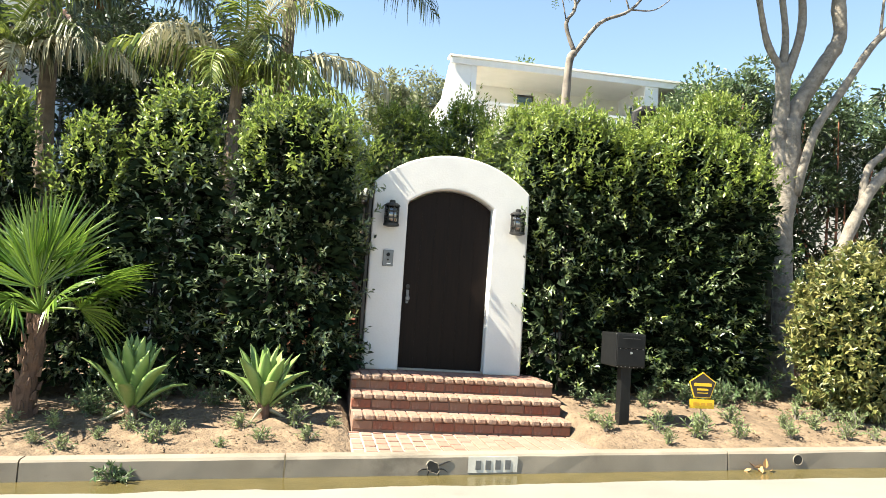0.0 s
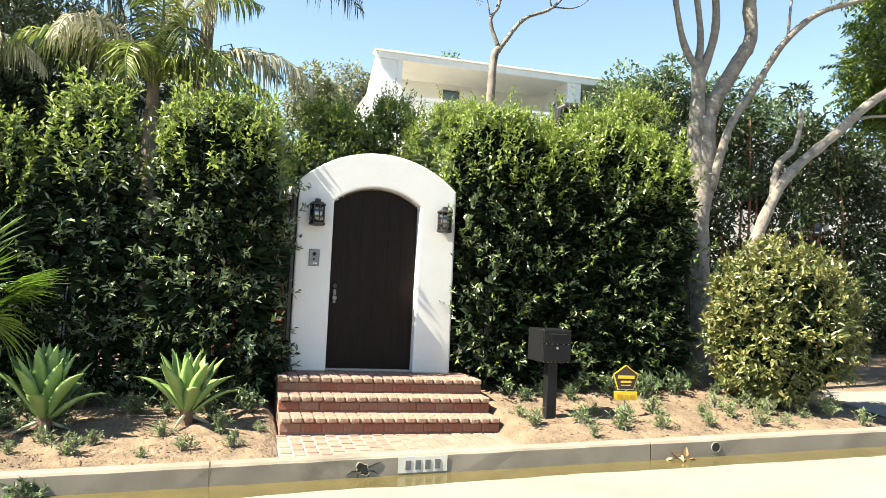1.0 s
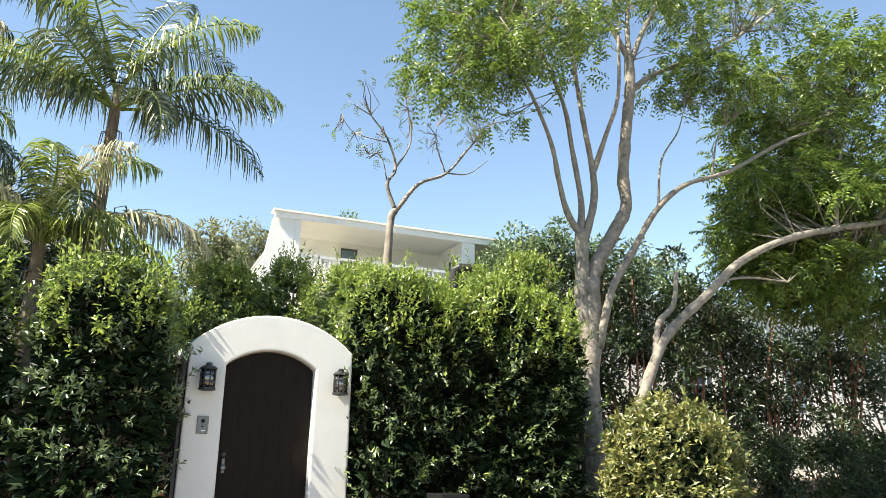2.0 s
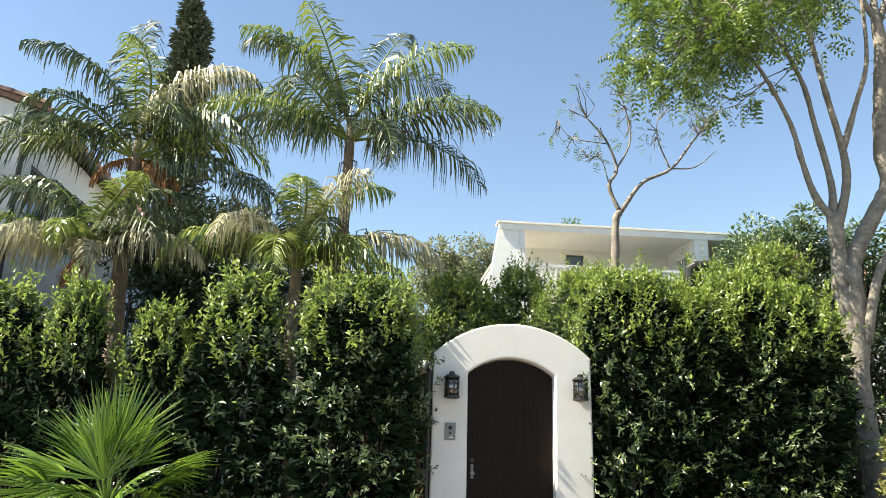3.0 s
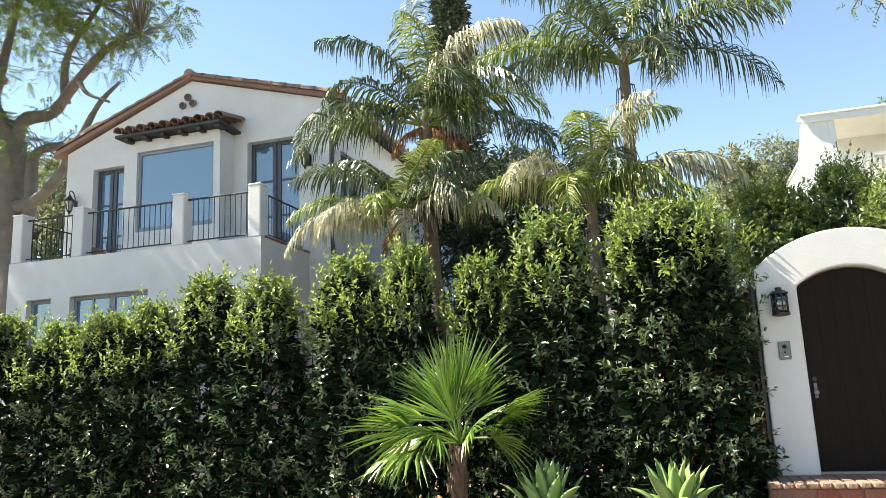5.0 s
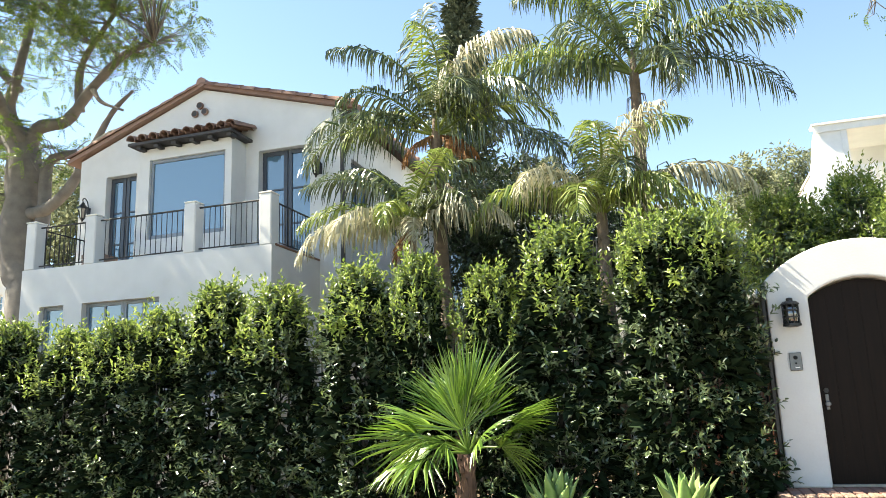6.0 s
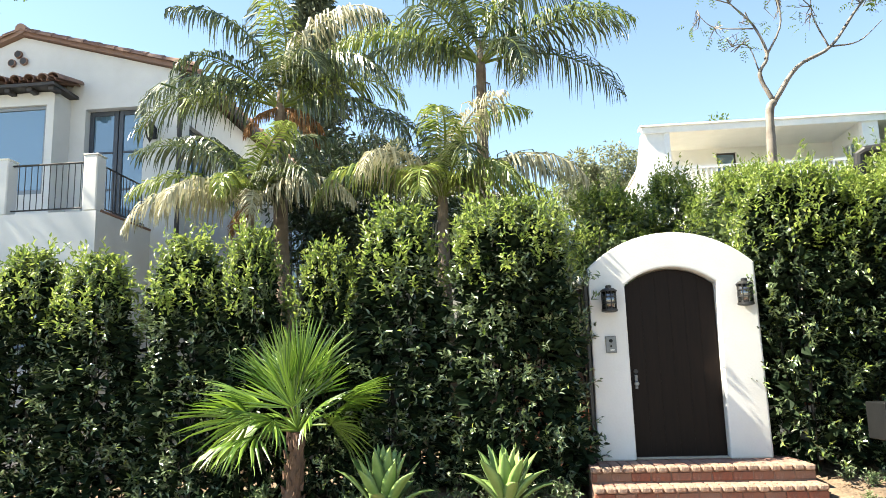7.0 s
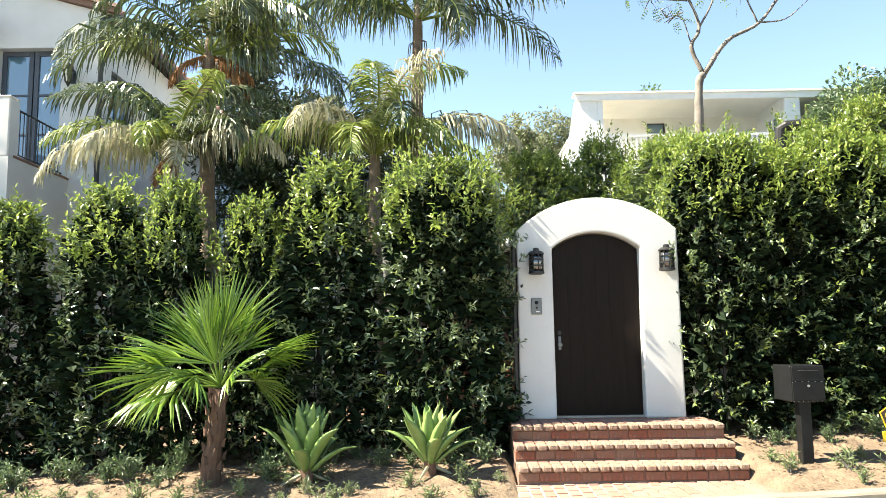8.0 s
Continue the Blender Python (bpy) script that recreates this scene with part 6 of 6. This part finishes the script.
T3 = [([(7.1, 18, 1.2), (7.1, 18, 5), (7.16, 18, 7.75), (7.3, 18, 8.24)], 0.22, 0.13), ([(7.3, 18, 8.2), (7.04, 18, 8.91), (7.26, 18, 9.4), (7.0, 18, 10.2), (6.5, 18, 10.8)], 0.10, 0.03),
      ([(7.3, 18, 8.2), (7.92, 18, 9.05), (8.74, 18, 9.51), (9.42, 18, 10.39), (10.14, 18, 11.22)], 0.11, 0.03), ([(7.2, 18, 9.3), (7.7, 18.1, 10.3), (7.5, 18, 11.4), (7.3, 18, 12.1)], 0.05, 0.015),
      ([(8.7, 18, 9.5), (8.4, 18, 10.4), (8.5, 18, 11.2)], 0.04, 0.012), ([(8.74, 18, 9.51), (9.4, 18, 9.6), (10, 18, 10.1)], 0.04, 0.012), ([(7.0, 18, 10.1), (6.1, 18, 10.2), (5.7, 18, 10.6)], 0.03, 0.01),
      ([(7.04, 18, 9.0), (6.8, 18, 9.7), (6.2, 18, 9.6)], 0.03, 0.01)]
C3 = cloud(14, 7.0, 18, 10.8, 1.6, 1.0, 1.3, 0.2, 0.4) + cloud(10, 9.2, 18, 11.0, 1.2, 0.8, 0.8, 0.2, 0.4)
tree("bare_tree", "nearly bare pale tree with thin twisting branches", gp(7.1, 18), [(p_, a_ * 0.62, b_ * 0.7) for p_, a_, b_ in T3], C3, 7, MIDBARK, TREEL, 9, twig=25, size=(0.22, 4, 0.07, 0.03))
T4 = [([(-16.6, 16, 0.2), (-16.5, 16, 4.9), (-16.95, 16, 6.2), (-17.0, 16, 9.0), (-17.3, 16, 9.9)], 0.55, 0.40), ([(-16.5, 16, 5.6), (-16.2, 16, 7.4), (-16.14, 16, 8.9), (-15.2, 16, 9.1)], 0.24, 0.10),
      ([(-17.2, 16, 9.6), (-18.2, 16, 10.4), (-19.3, 16, 13)], 0.30, 0.14), ([(-17.2, 16, 9.7), (-17.5, 15.8, 10.6), (-17.1, 15.6, 11.4), (-16.5, 15.5, 13.5)], 0.26, 0.09),
      ([(-17.0, 16, 9.2), (-16.6, 16, 10.0), (-15.6, 16, 10.1), (-14.62, 15.8, 10.8), (-13.4, 15.6, 11.5), (-12.4, 15.5, 11.6)], 0.24, 0.07), ([(-15.2, 16, 10.3), (-15.0, 15.8, 11.6), (-13.8, 15.6, 12.8)], 0.14, 0.05),
      ([(-17.2, 15.8, 11.2), (-18.2, 15.6, 12.4), (-18.3, 15.6, 14)], 0.15, 0.05), ([(-14.6, 15.8, 10.8), (-14.0, 15.5, 10.2), (-13.2, 15.4, 9.8)], 0.08, 0.03), ([(-17.9, 16, 9.9), (-19, 16, 10), (-20.5, 16, 11)], 0.16, 0.06),
      ([(-17.0, 16, 7.6), (-16.2, 15.9, 7.5), (-15.2, 15.8, 8.0), (-14.4, 15.7, 9.0), (-13.6, 15.6, 9.3), (-12.8, 15.5, 9.2)], 0.22, 0.07), ([(-14.4, 15.7, 9.0), (-13.7, 15.6, 9.9), (-12.9, 15.4, 10.3)], 0.10, 0.04), ([(-17.0, 16, 9.4), (-16.9, 15.0, 10.4), (-16.5, 13.8, 11.2), (-15.4, 12.8, 11.9), (-14.2, 12.4, 12.3)], 0.20, 0.05), ([(-16.9, 15.0, 10.4), (-16.6, 13.2, 11.2), (-16.4, 11.6, 12.0), (-16.6, 10.4, 12.8)], 0.16, 0.05)]
# the last cloud is unseen crown, added to shade the balcony house
C4 = cloud(95, -16.4, 15.6, 13.2, 5.8, 3.2, 2.3, 0.3, 0.6, 0.36) + cloud(70, -12.9, 15.2, 12.2, 2.4, 1.8, 1.3, 0.22, 0.45, 0.36) + cloud(40, -16.5, 16, 9.2, 3.4, 1.5, 1.2, 0.25, 0.45, 0.36) + cloud(46, -16.2, 12.9, 12.0, 3.0, 1.1, 1.1, 0.22, 0.45, 0.36) + cloud(95, -12.2, 13.0, 13.4, 3.0, 1.1, 1.5, 0.25, 0.5, 0.36) + cloud(130, -15.6, 11.3, 12.0, 3.4, 1.5, 2.2, 0.35, 0.65, 0.4)
tree("spreading_tree", "large spreading grey tree with fine light green leaves", gp(-15.9, 16), [([(x_ + 0.7, y_, z_) for x_, y_, z_ in p_], a_ * 1.02, b_ * 1.05) for p_, a_, b_ in T4], C4, 14, GREYBARK, TREEL, 10, twig=14, size=(0.40, 8, 0.080, 0.034), twig_r=0.020)


def shrub(name, label, base, clumps, n, leafmat, size, seed, bark=REDBARK, stems=6, category="shrub", group="", open_=0.5):
    t = thing(name, label, category, base, group)
    rr = random.Random(seed)
    b = Vector(base)
    for k in range(stems):
        s = Shape()
        c = Vector(clumps[rr.randrange(len(clumps))][:3])
        m = b.lerp(c, 0.5) + Vector((rr.uniform(-.3, .3), rr.uniform(-.2, .2), 0))
        limb(s, [b + Vector((rr.uniform(-.15, .15), rr.uniform(-.1, .1), -0.1)), m, c], 0.05 if len(clumps) < 60 else 0.07, 0.012, 6, 0.1)
        part("stem", s, bark, t)
    r = np.random.default_rng(seed)
    P, D = in_clumps(r, clumps, n)
    D = D + r.normal(0, open_, D.shape)
    part("foliage", leaves(P, D, np.array([0, 0, 0.9]) + r.normal(0, 0.5, P.shape), size[0] * r.uniform(0.7, 1.3, len(P)), size[1] * r.uniform(0.8, 1.2, len(P))), leafmat, t)
    return t


# the clipped round bush by the drive
rb = thing("round_bush", "rounded clipped bush with mottled yellow-green leaves", "bush", (7.45, 7.85, gz(7.45, 7.85)))
r = np.random.default_rng(91)
n = 1900
d = unit(r.normal(0, 1, (n, 3)))
q = (np.abs(d) ** 2.7).sum(1) ** (-1 / 2.7)
lump = 1 + 0.06 * np.sin(8 * d[:, 0] + 3 * d[:, 2]) + 0.07 * np.sin(9 * d[:, 2] + 4 * d[:, 1]) + 0.05 * np.sin(17 * d[:, 0] - 5 * d[:, 2])
P = np.array([7.52, 7.80, 1.68]) + d * (q * lump * (1.03 - 0.25 * r.uniform(0, 1, n)))[:, None] * np.array([0.80, 0.72, 0.95])
keep = (P[:, 2] > gz(7.45, 7.8) + 0.03 + np.clip(P[:, 0] - 7.35, 0, 1) * 0.5) & (np.sin(9 * d[:, 0] + 5 * d[:, 2]) * np.sin(11 * d[:, 2] - 4 * d[:, 1]) < 0.62 + r.normal(0, 0.15, n))
P, d = P[keep], d[keep]
dd = unit(d + np.array([0, 0, 0.5]) + r.normal(0, 0.35, d.shape))
at, ld_, nn, s, along, U = sprig_leaves(r, P - dd * 0.06, dd, P[:, 2], 9, 0.13, 0.080, 0.8)
part("foliage", leaves(at, ld_, nn + np.tile(d, (9, 1)) * 0.3, s, s * 0.46), BUSHL, rb, kind="stuff")
# inner leaves of the bush, coloured near-black for the shade inside it
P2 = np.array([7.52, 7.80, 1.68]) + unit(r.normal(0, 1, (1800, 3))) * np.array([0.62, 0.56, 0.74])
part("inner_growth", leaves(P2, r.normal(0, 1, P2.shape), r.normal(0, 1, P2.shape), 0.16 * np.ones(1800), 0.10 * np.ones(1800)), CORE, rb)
for k in range(9):
    a = k * 0.7
    st = Shape()
    limb(st, [(7.45, 7.85, gz(7.45, 7.85) - 0.1), (7.45 + 0.3 * math.cos(a), 7.85 + 0.25 * math.sin(a), 1.2), (7.5 + 0.66 * math.cos(a), 7.82 + 0.58 * math.sin(a), 1.9)], 0.035, 0.010, 6)
    part("stem", st, REDBARK, rb)

# shrubs behind the drive, the canopy's shade put into their leaf colour
rng = random.Random(55)
for k, x in enumerate((9.6, 11.4, 13.3, 15.4, 17.6, 20.0, 22.5)):
    y = 13.8 + 0.4 * math.sin(k * 3)
    cl_ = cloud(50, x, y, 4.35, 1.5, 0.9, 2.6, 0.30, 0.60, 0.8)
    shrub("tall_shrub", "tall shrub with red-brown branches, leaves darkened for shade", gp(x, y), cl_, 150, SHADEL, (0.13, 0.055), 200 + k, REDBARK, 12, group="dark shrubs")
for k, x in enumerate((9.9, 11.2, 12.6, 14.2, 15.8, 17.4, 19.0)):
    shrub("low_hedge_shrub", "low clipped hedge beside the drive, leaves darkened for shade", gp(x, 12.6), cloud(24, x, 12.6, 1.9, 0.8, 0.55, 0.75, 0.3, 0.45, 0.8), 150, SHADEL, (0.10, 0.045), 220 + k, GREYBARK, 4, group="drive hedge")
for k, (x, y, z) in enumerate(((8.6, 10.4, 1.6), (9.6, 10.9, 1.7))):
    shrub("side_shrub", "shaded green shrub behind the round bush", gp(x, y), cloud(16, x, y, z + 0.2, 0.7, 0.5, 0.6, 0.3, 0.45, 0.8), 130, COVER, (0.10, 0.045), 230 + k, REDBARK, 4)
# rounded trees behind the right-hand houses and the woods beyond
FARSET = [(13.2, 21, 6.7, 1.6, 2.6, COVER), (14.5, 22, 6.8, 2.6, 3.4, COVER), (18.5, 22, 6.8, 2.8, 3.5, COVER), (9.5, 32, 10.4, 2.2, 1.7, TREEL)]
for k, (x, y, z, rr_, rz_, mt) in enumerate(FARSET):
    shrub("garden_tree", "dense rounded green tree behind the houses", gp(x, y), cloud(55, x, y, z, rr_, 1.6, rz_, 0.4, 0.8, 0.8), 230, mt, (0.15, 0.075), 240 + k, GREYBARK, 10, "tree", "garden trees")
# trees behind the palms; their shade is in the SHADEL colour
shrub("garden_tree", "leafy tree behind the feather palms, leaves darkened for shade", gp(-2.6, 15.3), cloud(60, -2.5, 15.3, 5.2, 1.7, 0.7, 1.7, 0.35, 0.65, 0.8), 170, SHADEL, (0.13, 0.055), 250, GREYBARK, 6, "tree", "garden trees")
shrub("garden_tree", "leafy tree behind the feather palms, leaves darkened for shade", gp(0.2, 15.6), cloud(40, 0.1, 15.6, 4.7, 1.2, 0.6, 1.2, 0.35, 0.6, 0.8), 170, SHADEL, (0.13, 0.055), 251, GREYBARK, 6, "tree", "garden trees")
FAR = [(5.0, 40, 10.5, 1.9, 3.2), (7.6, 44, 11.6, 2.2, 3.6), (2.2, 42, 8.6, 2.4, 3.2), (-1.5, 40, 8.5, 3, 4), (-5.5, 40, 11, 3, 5.5), (-9.0, 42, 12, 2.6, 5), (-14, 44, 9, 4, 5), (12, 46, 9, 3.5, 4)]
for k, (x, y, z, rr_, rz_) in enumerate(FAR):
    t = tree("far_tree", "distant dusty olive tree on the hillside", gp(x, y), [([gp(x, y), (x, y, z - rz_ * 0.4), (x + 0.4, y, z + rz_ * 0.6)], 0.3, 0.05)],
             cloud(60, x, y, z, rr_, 2, rz_, 0.4, 0.95, 0.7), 120, GREYBARK, FARL, 260 + k, kind_="leaf", size=(0, 0, 0.25, 0.11), group="far trees", twig_r=0.03)
cn = [(-9.9 + 0.0, 40, 13 + k * 0.62, 2.0 * (1 - (k / 23) ** 1.6) + 0.35, 2.0 * (1 - (k / 23) ** 1.6) + 0.35, 0.8) for k in range(23)]
cn = [(x + rng.uniform(-0.35, 0.35), y, z, a * rng.uniform(0.8, 1.1), b, c) for x, y, z, a, b, c in cn]
tree("tall_conifer", "tall dark conifer rising behind the palms", gp(-9.9, 40), [([gp(-9.9, 40), (-9.9, 40, 14), (-9.9, 40, 26.5)], 0.5, 0.05)], cn, 420, GREYBARK, CONL, 300, kind_="leaf", size=(0, 0, 0.42, 0.15), twig_r=0.04)
# scrub on the far hillside
r = np.random.default_rng(17)
hx, hy = r.uniform(-120, 70, 1100), r.uniform(46, 130, 1100)
cl_ = [(a, b, gz(a, b) + 0.8, 1.9, 1.9, 1.5) for a, b in zip(hx, hy)]
hs = thing("hillside_scrub", "green and brown scrub covering the far hillside", "scrub", (0, 60, gz(0, 60)), kind="stuff")
P, D = in_clumps(r, cl_, 42)
part("scrub", leaves(P, D, np.array([0, 0, 1.0]) + r.normal(0, 0.6, P.shape), 0.7 * r.uniform(0.7, 1.3, len(P)), 0.34 * r.uniform(0.8, 1.2, len(P))), FARL, hs)

# wooded slope behind the big tree
for k, (x, y, z, rr_, rz_) in enumerate(((-43, 46, 13, 6, 8), (-50, 48, 16, 7, 9), (-59, 50, 18, 8, 10), (-37, 46, 9, 4.5, 6), (-68, 50, 18, 8, 10))):
    shrub("slope_tree", "wooded green slope beyond the big tree", gp(x, y), cloud(110, x, y, z, rr_, 2.5, rz_, 0.9, 1.7, 0.7), 80, FARL, (0.45, 0.22), 330 + k, GREYBARK, 5, "tree", "slope trees")
